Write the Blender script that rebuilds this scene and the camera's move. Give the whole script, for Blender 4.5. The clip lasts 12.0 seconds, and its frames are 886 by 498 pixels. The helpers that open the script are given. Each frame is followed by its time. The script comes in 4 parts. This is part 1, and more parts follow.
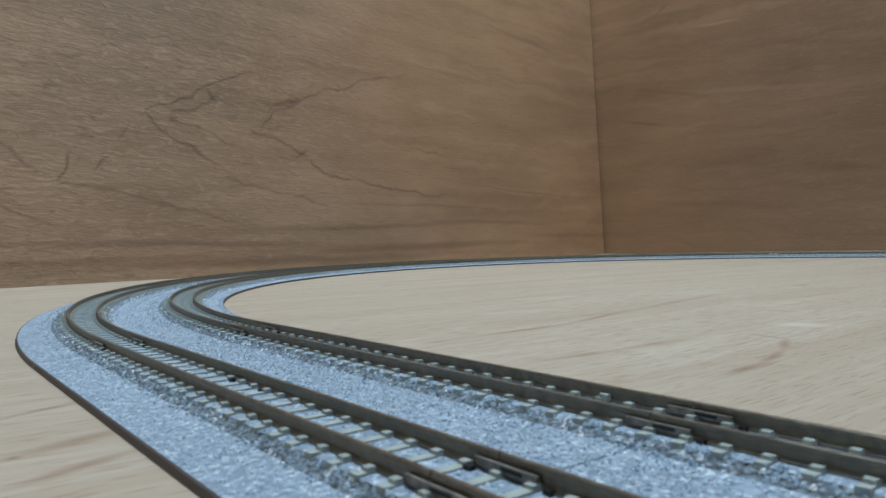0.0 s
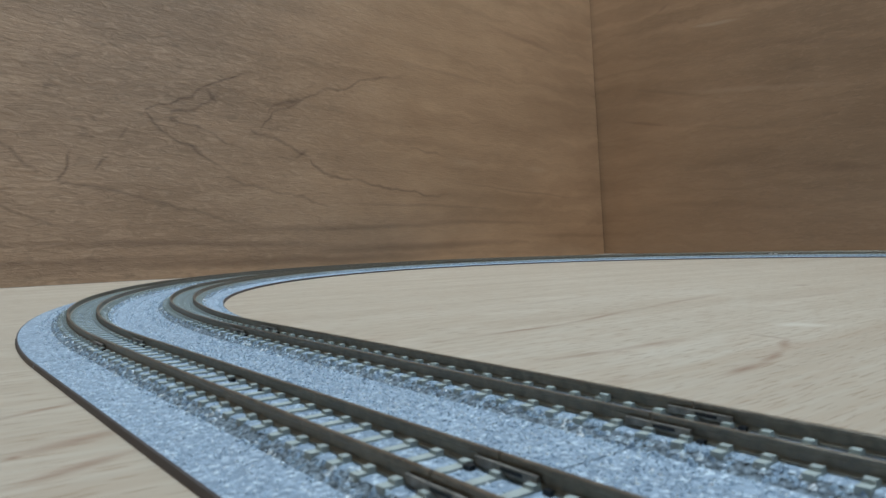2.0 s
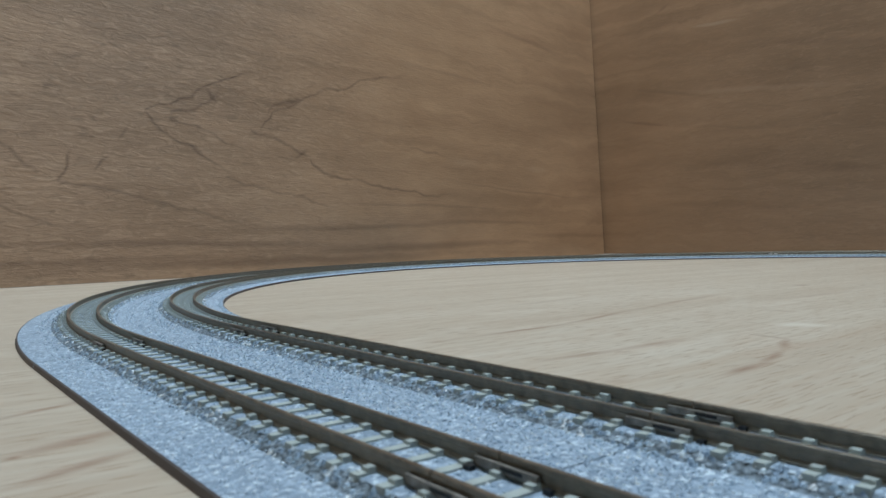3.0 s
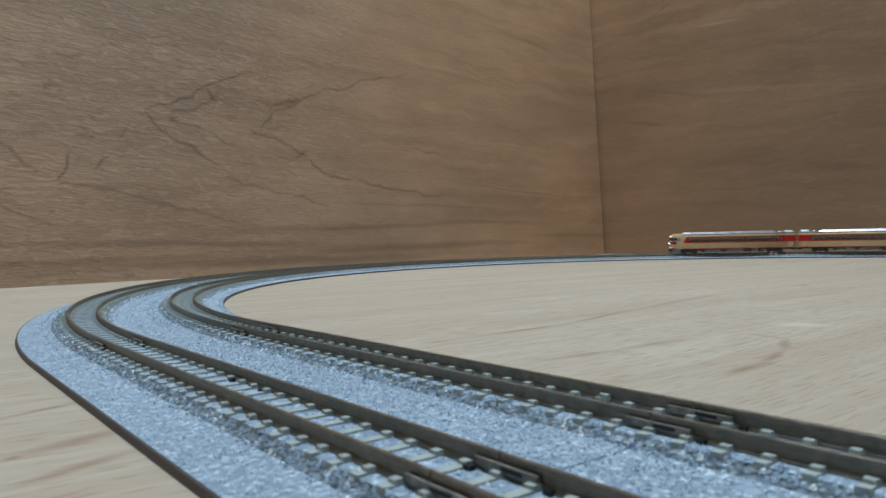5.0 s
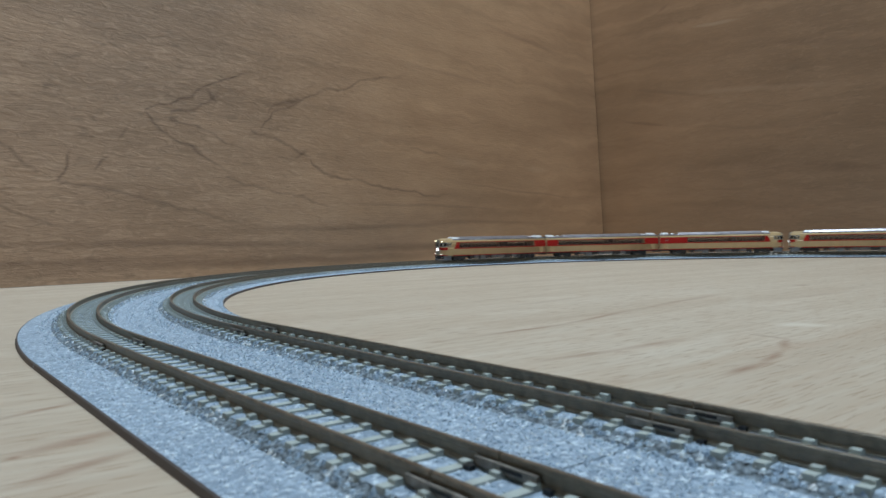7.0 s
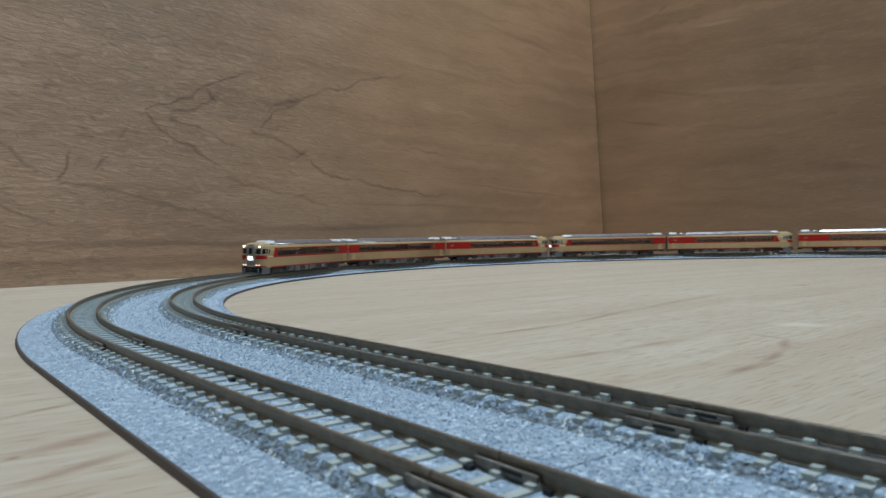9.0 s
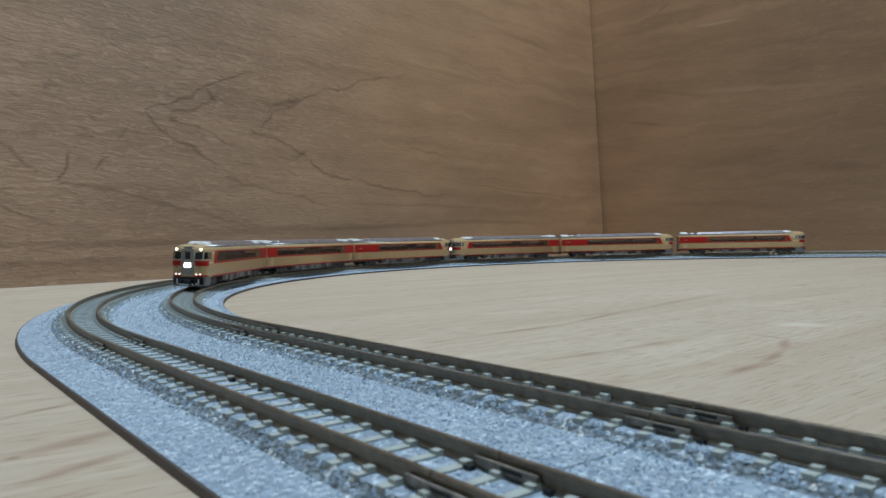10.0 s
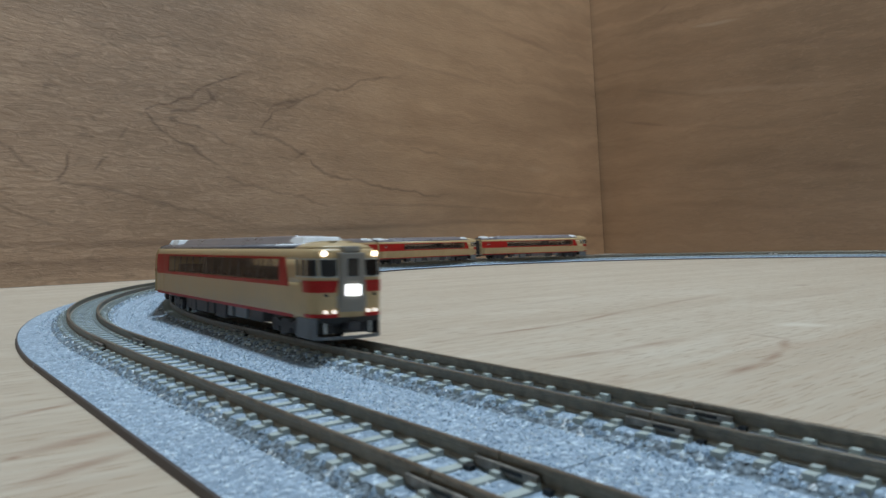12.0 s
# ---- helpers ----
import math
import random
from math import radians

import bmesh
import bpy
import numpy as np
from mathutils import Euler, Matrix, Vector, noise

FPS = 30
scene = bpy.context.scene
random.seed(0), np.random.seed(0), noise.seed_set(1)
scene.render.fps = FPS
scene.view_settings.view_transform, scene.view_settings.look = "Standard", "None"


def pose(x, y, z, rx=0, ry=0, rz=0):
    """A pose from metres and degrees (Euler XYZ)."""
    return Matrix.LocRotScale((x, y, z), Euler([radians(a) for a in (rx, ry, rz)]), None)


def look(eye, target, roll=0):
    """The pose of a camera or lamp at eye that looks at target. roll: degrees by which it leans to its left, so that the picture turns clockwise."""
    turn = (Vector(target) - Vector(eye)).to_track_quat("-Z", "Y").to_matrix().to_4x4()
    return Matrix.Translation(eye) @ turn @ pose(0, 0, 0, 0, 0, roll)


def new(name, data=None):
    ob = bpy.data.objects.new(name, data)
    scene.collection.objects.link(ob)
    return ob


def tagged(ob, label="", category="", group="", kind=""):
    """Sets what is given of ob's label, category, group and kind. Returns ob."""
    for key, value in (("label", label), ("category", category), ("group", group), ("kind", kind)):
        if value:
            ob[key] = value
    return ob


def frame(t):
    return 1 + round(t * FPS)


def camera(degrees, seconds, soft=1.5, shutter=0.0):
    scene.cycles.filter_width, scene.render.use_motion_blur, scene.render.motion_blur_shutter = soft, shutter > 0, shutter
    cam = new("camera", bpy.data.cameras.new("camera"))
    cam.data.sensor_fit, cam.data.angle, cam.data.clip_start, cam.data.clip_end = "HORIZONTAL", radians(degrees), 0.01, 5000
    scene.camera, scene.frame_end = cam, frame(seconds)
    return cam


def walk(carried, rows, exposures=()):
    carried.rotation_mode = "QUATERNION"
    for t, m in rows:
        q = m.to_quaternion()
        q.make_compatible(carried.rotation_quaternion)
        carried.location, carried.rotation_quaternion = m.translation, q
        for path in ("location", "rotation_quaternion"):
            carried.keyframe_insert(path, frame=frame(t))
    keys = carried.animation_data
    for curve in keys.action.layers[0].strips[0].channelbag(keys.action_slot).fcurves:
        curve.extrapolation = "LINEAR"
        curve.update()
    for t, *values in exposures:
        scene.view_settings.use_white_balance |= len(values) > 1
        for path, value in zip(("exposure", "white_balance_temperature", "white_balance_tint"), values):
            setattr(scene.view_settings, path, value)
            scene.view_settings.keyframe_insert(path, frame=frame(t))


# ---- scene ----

# N-gauge layout on a plywood board, in metres. The lens stands 30 mm above the board.
cam = camera(62.64, 12.0, soft=1.45, shutter=0.5)
cam.data.dof.use_dof = True
cam.data.dof.focus_distance, cam.data.dof.aperture_fstop = 0.45, 70.0
EYE = pose(0, 0, 0.0301, 90 - 0.834, 0, 0) @ pose(0, 0, 0, 0, 0, -1.168)
walk(cam, [(0.0, EYE), (12.0, EYE)], exposures=[(0.0, 0.0), (12.0, 0.0)])

# ---- light: one ceiling lamp over the board, an added unseen white room that bounces it ----
world = bpy.data.worlds.new("room_air")
world.use_nodes = True
world.node_tree.nodes["Background"].inputs["Color"].default_value = (0.80, 0.88, 1.0, 1)
world.node_tree.nodes["Background"].inputs["Strength"].default_value = 0.05
scene.world = world
lamp_data = bpy.data.lights.new("ceiling_lamp_light", "AREA")
lamp_data.shape, lamp_data.size, lamp_data.size_y = "RECTANGLE", 0.17, 0.17
lamp_data.energy, lamp_data.color = 24.9, (0.69, 0.86, 1.0)
lamp = new("ceiling_lamp_light", lamp_data)
lamp.matrix_world = look((0.06, 0.52, 1.62), (0.07, 0.52, 0.0))
# light added east of the board to brighten the left sheet, as from an assumed window
east_data = bpy.data.lights.new("added_east_light", "AREA")
east_data.shape, east_data.size, east_data.size_y = "RECTANGLE", 1.9, 1.15
east_data.energy, east_data.color = 20.0, (0.665, 0.84, 1.0)
east_lamp = new("added_east_light", east_data)
east_lamp.matrix_world = look((2.74, 0.20, 1.02), (0.0, 0.20, 0.70))


# ---- materials ----
def mat(name, color, rough=0.5, metal=0.0, spec=0.5):
    m = bpy.data.materials.new(name)
    m.use_nodes = True
    b = m.node_tree.nodes["Principled BSDF"]
    b.inputs["Base Color"].default_value = (*color, 1)
    b.inputs["Roughness"].default_value, b.inputs["Metallic"].default_value = rough, metal
    b.inputs["Specular IOR Level"].default_value = spec
    return m


class Net:
    """Short hand for node trees."""

    def __init__(self, m):
        self.t = m.node_tree
        self.b = self.t.nodes["Principled BSDF"]

    def add(self, kind, sets=(), **links):
        n = self.t.nodes.new(kind)
        for key, v in dict(sets).items():
            n.inputs[key].default_value = v
        for key, v in links.items():
            self.t.links.new(v, n.inputs[key.replace("_", " ")])
        return n

    def link(self, a, b):
        self.t.links.new(a, b)

    def math(self, op, a, b=None, clamp=False):
        n = self.t.nodes.new("ShaderNodeMath")
        n.operation, n.use_clamp = op, clamp
        for i, v in enumerate((a, b)):
            if v is None:
                continue
            if isinstance(v, (int, float)):
                n.inputs[i].default_value = v
            else:
                self.t.links.new(v, n.inputs[i])
        return n.outputs[0]

    def ramp(self, fac, stops):
        n = self.t.nodes.new("ShaderNodeValToRGB")
        while len(n.color_ramp.elements) < len(stops):
            n.color_ramp.elements.new(0.5)
        for e, (p, c) in zip(n.color_ramp.elements, stops):
            e.position, e.color = p, (*c, 1) if len(c) == 3 else c
        self.t.links.new(fac, n.inputs[0])
        return n.outputs[0]

    def mix(self, fac, a, b, kind="MIX"):
        n = self.t.nodes.new("ShaderNodeMix")
        n.data_type, n.blend_type = "RGBA", kind
        for i, v in ((0, fac), (6, a), (7, b)):
            if isinstance(v, (int, float)):
                n.inputs[i].default_value = v
            elif isinstance(v, tuple):
                n.inputs[i].default_value = (*v, 1)
            else:
                self.t.links.new(v, n.inputs[i])
        return n.outputs[2]

    def bump(self, height, strength, distance):
        n = self.add("ShaderNodeBump", {"Strength": strength, "Distance": distance}, Height=height)
        self.t.links.new(n.outputs[0], self.b.inputs["Normal"])

    def coords(self, scale=(1, 1, 1), rot=(0, 0, 0), loc=(0, 0, 0)):
        c = self.t.nodes.new("ShaderNodeTexCoord")
        m = self.add("ShaderNodeMapping", {"Scale": scale, "Rotation": rot, "Location": loc}, Vector=c.outputs["Object"])
        return m.outputs[0]

    def noise(self, vec, scale, detail=4, rough=0.55, dist=0.0):
        n = self.add("ShaderNodeTexNoise", {"Scale": scale, "Detail": detail, "Roughness": rough, "Distortion": dist}, Vector=vec)
        return n.outputs["Fac"]


def wood_board():
    """Pale plywood, its grain along the object's x axis."""
    m = mat("pale_plywood", (0.6, 0.52, 0.4), 0.55, 0, 0.35)
    k = Net(m)
    turn = (0, 0, radians(11))
    warp = k.add("ShaderNodeTexNoise", {"Scale": 3.2, "Detail": 3}, Vector=k.coords((0.8, 2.0, 1), turn))
    v = k.add("ShaderNodeVectorMath")
    v.operation = "MULTIPLY_ADD"
    k.link(warp.outputs["Color"], v.inputs[0])
    v.inputs[1].default_value = (0.05, 0.05, 0)
    k.link(k.coords((1, 1, 1), turn), v.inputs[2])
    st = k.add("ShaderNodeMapping", {"Scale": (1.6, 26, 1)}, Vector=v.outputs[0]).outputs[0]
    fine = k.add("ShaderNodeMapping", {"Scale": (22, 400, 1)}, Vector=v.outputs[0]).outputs[0]
    broad = k.noise(st, 1.5, 4, 0.6)
    grain = k.noise(fine, 1.0, 3, 0.6)
    pores = k.noise(k.add("ShaderNodeMapping", {"Scale": (110, 1100, 1)}, Vector=v.outputs[0]).outputs[0], 1.0, 2, 0.5)
    streak = k.ramp(k.noise(k.add("ShaderNodeMapping", {"Scale": (2.2, 46, 1), "Location": (3, 1, 0)}, Vector=v.outputs[0]).outputs[0], 1.0, 3, 0.5),
                    [(0.62, (0, 0, 0)), (0.74, (1, 1, 1))])
    base = k.ramp(broad, [(0.25, (0.49, 0.385, 0.29)), (0.5, (0.58, 0.482, 0.376)), (0.78, (0.655, 0.565, 0.458))])
    base = k.mix(k.math("MULTIPLY", k.ramp(grain, [(0.40, (1, 1, 1)), (0.60, (0, 0, 0))]), 0.30), base, (0.46, 0.32, 0.21))
    base = k.mix(k.math("MULTIPLY", streak, 0.30), base, (0.42, 0.26, 0.16))
    base = k.mix(k.math("MULTIPLY", k.ramp(pores, [(0.56, (0, 0, 0)), (0.66, (1, 1, 1))]), 0.62), base, (0.36, 0.235, 0.15))
    blot = k.noise(k.coords((30, 55, 1), turn), 1.0, 4, 0.6, 0.6)
    base = k.mix(k.math("MULTIPLY", k.ramp(blot, [(0.52, (0, 0, 0)), (0.72, (1, 1, 1))]), 0.16), base, (0.50, 0.345, 0.25))
    pale = k.noise(k.coords((14, 40, 1), turn, (0.3, 0.1, 0)), 1.0, 4, 0.6, 0.5)
    base = k.mix(k.math("MULTIPLY", k.ramp(pale, [(0.55, (0, 0, 0)), (0.75, (1, 1, 1))]), 0.3), base, (0.74, 0.66, 0.55))
    brown, white = (0.33, 0.20, 0.135), (0.80, 0.73, 0.62)
    # cracks, knots and worn patches of the sheet: place, heading, half length and width, strength
    for px, py, way, lx, ly, dark, tint in (
            (0.0259, 0.2351, 38, 0.024, 0.0021, 1.0, brown), (0.0567, 0.2673, 51, 0.032, 0.0024, 0.85, brown), (0.1052, 0.3237, 48, 0.055, 0.003, 0.6, brown),
            (0.0016, 0.2166, 37, 0.015, 0.0013, 0.45, brown), (0.0663, 0.1599, 41, 0.012, 0.0024, 0.85, brown), (0.0789, 0.1747, 55, 0.014, 0.0019, 0.8, brown),
            (0.0908, 0.1939, 62, 0.013, 0.0018, 0.75, brown), (0.0931, 0.2088, 118, 0.010, 0.0020, 0.55, brown), (0.0343, 0.1832, 34, 0.02, 0.0026, 0.55, brown),
            (0.0574, 0.1995, 37, 0.018, 0.0028, 0.55, brown), (0.1996, 0.4049, 35, 0.009, 0.0045, 0.7, brown), (-0.0747, 0.1341, 62, 0.017, 0.0018, 0.7, brown),
            (-0.0572, 0.1116, 56, 0.014, 0.0034, 0.7, brown), (-0.0490, 0.0990, 59, 0.013, 0.0024, 0.7, brown), (-0.0622, 0.1029, 31, 0.0016, 0.0012, 0.9, brown),
            (-0.1760, 0.2994, 56, 0.006, 0.003, 0.4, brown), (0.0348, 0.1494, 39, 0.006, 0.003, 0.4, brown), (0.0469, 0.3347, 41, 0.042, 0.0028, 0.35, brown),
            (0.1272, 0.2760, -50, 0.010, 0.0035, 0.4, brown), (0.1150, 0.2337, -10, 0.012, 0.007, 0.6, white), (0.1707, 0.3386, 33, 0.07, 0.004, 0.3, brown)):
        dx, dy = px - 0.2577, py - 1.1536
        ox, oy = dx * 0.68438 + dy * 0.72912, -dx * 0.72912 + dy * 0.68438
        a = radians(way) - math.atan2(0.72912, 0.68438)
        wob = k.add("ShaderNodeTexNoise", {"Scale": 55.0, "Detail": 3}, Vector=k.coords())
        mv = k.add("ShaderNodeVectorMath")
        mv.operation = "MULTIPLY_ADD"
        k.link(wob.outputs["Color"], mv.inputs[0])
        mv.inputs[1].default_value = (0.0036, 0.0036, 0)
        k.link(k.coords((1, 1, 0), (0, 0, 0), (-ox - 0.0018, -oy - 0.0018, 0)), mv.inputs[2])
        loc = k.add("ShaderNodeMapping", {"Rotation": (0, 0, -a)}, Vector=mv.outputs[0])
        sc = k.add("ShaderNodeMapping", {"Scale": (1 / lx, 1 / ly, 0)}, Vector=loc.outputs[0])
        ln = k.add("ShaderNodeVectorMath", Vector=sc.outputs[0])
        ln.operation = "LENGTH"
        spot = k.ramp(ln.outputs["Value"], [(0.0, (1, 1, 1)), (1.0, (0, 0, 0))])
        base = k.mix(k.math("MULTIPLY", spot, dark), base, tint)
    k.link(base, k.b.inputs["Base Color"])
    k.bump(k.math("ADD", grain, k.math("MULTIPLY", pores, 0.6)), 0.35, 0.0004)
    return m


def wood_wall(name, tone, lit_end, veins=(), marks=(), relief=0.42, rough_side=1.0):
    """Reddish brown lauan plywood: x along the panel, z up. A range and a tone say where the corner end turns warm and
    smooth, brighter light put into that tone.
    veins: late-wood lines that leave (x, z) along z + rise * run ** power, with length, width and strength."""
    m = mat(name, (0.3, 0.2, 0.12), 0.42, 0, 0.6)
    k = Net(m)
    c = k.coords()

    def bent(scale, detail, wx, wz, at):
        warp = k.add("ShaderNodeTexNoise", {"Scale": scale, "Detail": detail, "Roughness": 0.55}, Vector=at)
        v = k.add("ShaderNodeVectorMath")
        v.operation = "MULTIPLY_ADD"
        off = k.add("ShaderNodeVectorMath")
        off.operation = "SUBTRACT"
        k.link(warp.outputs["Color"], off.inputs[0])
        off.inputs[1].default_value = (0.5, 0.5, 0.5)
        k.link(off.outputs[0], v.inputs[0])
        v.inputs[1].default_value = (wx, 0, wz)
        k.link(c, v.inputs[2])
        return v.outputs[0]
    wob = bent(26.0, 2.6, 0.020, 0.020, k.coords((1, 1, 1.2)))
    calm = bent(8.0, 2, 0.03, 0.012, k.coords((1, 1, 1.2)))
    s = k.add("ShaderNodeSeparateXYZ", Vector=wob)
    x, z = s.outputs[0], s.outputs[2]
    warm = k.add("ShaderNodeMapRange", {"From Min": lit_end[0], "From Max": lit_end[1], "To Min": 0.0, "To Max": 1.0},
                 Value=k.add("ShaderNodeSeparateXYZ", Vector=bent(3.5, 3, 0.30, 0, k.coords((1, 1, 3)))).outputs[0]).outputs[0]
    cool = k.math("SUBTRACT", 1.0, warm)
    long = k.noise(k.add("ShaderNodeMapping", {"Scale": (3, 1, 48)}, Vector=wob).outputs[0], 1.0, 5, 0.6, 0.8)
    fine = k.noise(k.add("ShaderNodeMapping", {"Scale": (70, 1, 520)}, Vector=c).outputs[0], 1.0, 3, 0.65, 0.5)
    flake = k.noise(k.coords((62, 1, 225), (0, radians(-6), 0)), 1.0, 3, 0.6, 1.1)
    dash = k.noise(k.coords((48, 1, 190), (0, radians(7), 0), (2.3, 0, 0.9)), 1.0, 3, 0.55, 1.3)
    cloud = k.noise(k.coords((1, 1, 2)), 3.2, 4, 0.55)
    blotch = k.noise(k.coords((9, 1, 26)), 1.0, 4, 0.6, 0.6)
    # the corner end's paler tone stands in for stronger light there
    base = k.mix(warm, tone, lit_end[2])
    base = k.mix(1.0, base, k.ramp(long, [(0.25, (0.80, 0.79, 0.78)), (0.55, (1, 1, 1)), (0.8, (1.15, 1.14, 1.13))]), "MULTIPLY")
    base = k.mix(0.7, base, k.ramp(cloud, [(0.3, (0.76, 0.74, 0.71)), (0.7, (1.2, 1.18, 1.16))]), "MULTIPLY")
    base = k.mix(0.6, base, k.ramp(blotch, [(0.3, (0.84, 0.82, 0.80)), (0.7, (1.12, 1.13, 1.14))]), "MULTIPLY")
    base = k.mix(k.math("MULTIPLY", k.ramp(fine, [(0.45, (0, 0, 0)), (0.65, (1, 1, 1))]), k.math("ADD", k.math("MULTIPLY", cool, 0.12 * rough_side), 0.08)), base, tuple(a * 0.5 for a in tone))
    base = k.mix(k.math("MULTIPLY", k.ramp(flake, [(0.52, (0, 0, 0)), (0.66, (1, 1, 1))]), k.math("ADD", k.math("MULTIPLY", cool, 0.28 * rough_side), 0.03)), base, tuple(a * 1.5 + 0.03 for a in tone))
    base = k.mix(k.math("MULTIPLY", k.ramp(dash, [(0.55, (0, 0, 0)), (0.70, (1, 1, 1))]), k.math("ADD", k.math("MULTIPLY", cool, 0.34 * rough_side), 0.04)), base, tuple(a * 0.42 for a in tone))
    total = None
    for vx, vz, rise, power, run, width, dark in veins:
        u = k.math("MAXIMUM", k.math("SUBTRACT", x, vx), 0.0002)
        zt = k.math("ADD", k.math("MULTIPLY", k.math("POWER", u, power), rise), vz)
        wide = width * math.sqrt(1 + (rise * run ** (power - 1)) ** 2)
        near = k.add("ShaderNodeMapRange", {"From Min": 0.15 * wide, "From Max": wide, "To Min": dark, "To Max": 0.0}, Value=k.math("ABSOLUTE", k.math("SUBTRACT", z, zt))).outputs[0]
        head = k.add("ShaderNodeMapRange", {"From Min": 0.0002, "From Max": 0.003, "To Min": 0.0, "To Max": 1.0}, Value=u).outputs[0]
        tail = k.add("ShaderNodeMapRange", {"From Min": run * 0.7, "From Max": run, "To Min": 1.0, "To Max": 0.0}, Value=u).outputs[0]
        one = k.math("MULTIPLY", k.math("MULTIPLY", near, head), tail)
        total = one if total is None else k.math("MAXIMUM", total, one)
    if total is not None:
        broken = k.ramp(k.noise(k.coords((1, 1, 1.5)), 26.0, 2, 0.5), [(0.34, (0.45, 0.45, 0.45)), (0.56, (1, 1, 1))])
        base = k.mix(k.math("MULTIPLY", k.math("MULTIPLY", total, broken), 0.80), base, (0.09, 0.052, 0.037))
    for mx, mz, turn, lx, lz, dark, tint in marks:
        at = k.add("ShaderNodeMapping", {"Location": (-mx, 0, -mz)}, Vector=calm)
        at = k.add("ShaderNodeMapping", {"Rotation": (0, radians(turn), 0)}, Vector=at.outputs[0])
        at = k.add("ShaderNodeMapping", {"Scale": (1 / lx, 0, 1 / lz)}, Vector=at.outputs[0])
        ln = k.add("ShaderNodeVectorMath", Vector=at.outputs[0])
        ln.operation = "LENGTH"
        base = k.mix(k.math("MULTIPLY", k.ramp(ln.outputs["Value"], [(0.0, (1, 1, 1)), (0.35, (0.8, 0.8, 0.8)), (1.0, (0, 0, 0))]), dark), base, tint)
    k.link(base, k.b.inputs["Base Color"])
    k.bump(k.math("ADD", k.math("MULTIPLY", fine, 0.7), k.math("MULTIPLY", flake, k.math("ADD", k.math("MULTIPLY", cool, 1.2), 0.25))), relief, 0.0008)
    return m


def ballast_mat():
    """Printed plastic roadbed: blue-grey with pale and dark flecks."""
    m = mat("ballast_grey", (0.3, 0.33, 0.37), 0.6, 0, 0.5)
    k = Net(m)
    v = k.coords()
    cell = k.add("ShaderNodeTexVoronoi", {"Scale": 1500.0}, Vector=v)
    speck = k.noise(v, 1100, 3, 0.7)
    stain = k.noise(v, 22, 4, 0.6)
    col = k.ramp(k.math("MULTIPLY", k.math("ADD", speck, k.add("ShaderNodeSeparateXYZ", Vector=cell.outputs["Color"]).outputs[0]), 0.5),
                 [(0.2, (0.225, 0.292, 0.372)), (0.45, (0.312, 0.402, 0.505)), (0.62, (0.41, 0.515, 0.63)), (0.8, (0.78, 0.88, 0.95))])
    col = k.mix(0.6, col, k.ramp(stain, [(0.3, (0.78, 0.78, 0.8)), (0.7, (1.12, 1.12, 1.12))]), "MULTIPLY")
    k.link(col, k.b.inputs["Base Color"])
    k.bump(k.math("SUBTRACT", speck, cell.outputs["Distance"]), 0.5, 0.00025)
    return m


def grain_mat():
    m = mat("ballast_grains", (0.35, 0.4, 0.45), 0.33, 0, 0.8)
    k = Net(m)
    g = k.t.nodes.new("ShaderNodeNewGeometry")
    # near-white stops put glints on the stones into their colour
    k.link(k.ramp(g.outputs["Random Per Island"], [(0.0, (0.26, 0.345, 0.45)), (0.25, (0.38, 0.50, 0.63)), (0.66, (0.52, 0.66, 0.79)), (0.80, (0.78, 0.89, 0.96)), (1.0, (0.97, 0.99, 1.0))]),
           k.b.inputs["Base Color"])
    return m


def shoulder_mat():
    """Deeply moulded, darker ballast at the sleeper ends, shade between its stones put into the colour."""
    m = mat("ballast_shoulder", (0.2, 0.22, 0.25), 0.7, 0, 0.3)
    k = Net(m)
    v = k.coords()
    cell = k.add("ShaderNodeTexVoronoi", {"Scale": 900.0}, Vector=v)
    n = k.noise(v, 700, 3, 0.7)
    k.link(k.ramp(k.math("ADD", n, k.math("MULTIPLY", cell.outputs["Distance"], -0.35)), [(0.12, (0.11, 0.135, 0.155)), (0.40, (0.27, 0.325, 0.375)), (0.65, (0.48, 0.56, 0.63))]),
           k.b.inputs["Base Color"])
    k.bump(k.math("SUBTRACT", n, cell.outputs["Distance"]), 1.0, 0.0009)
    return m


def worn(name, color, rough, metal=0.0, spec=0.5, scale=300.0, amount=0.25, bump=0.0):
    """A plain paint or plastic with slight uneven tone and gloss."""
    m = mat(name, color, rough, metal, spec)
    k = Net(m)
    n = k.noise(k.coords(), scale, 4, 0.6)
    k.link(k.mix(1.0, color, k.ramp(n, [(0.3, (1 - amount,) * 3), (0.7, (1 + amount * 0.5,) * 3)]), "MULTIPLY"), k.b.inputs["Base Color"])
    k.link(k.ramp(n, [(0.3, (rough * 0.85,) * 3), (0.7, (min(1, rough * 1.2),) * 3)]), k.b.inputs["Roughness"])
    if bump:
        k.bump(n, 0.4, bump)
    return m


def glow(name, color, strength):
    m = mat(name, color, 0.3)
    b = m.node_tree.nodes["Principled BSDF"]
    b.inputs["Emission Color"].default_value = (*color, 1)
    b.inputs["Emission Strength"].default_value = strength
    return m


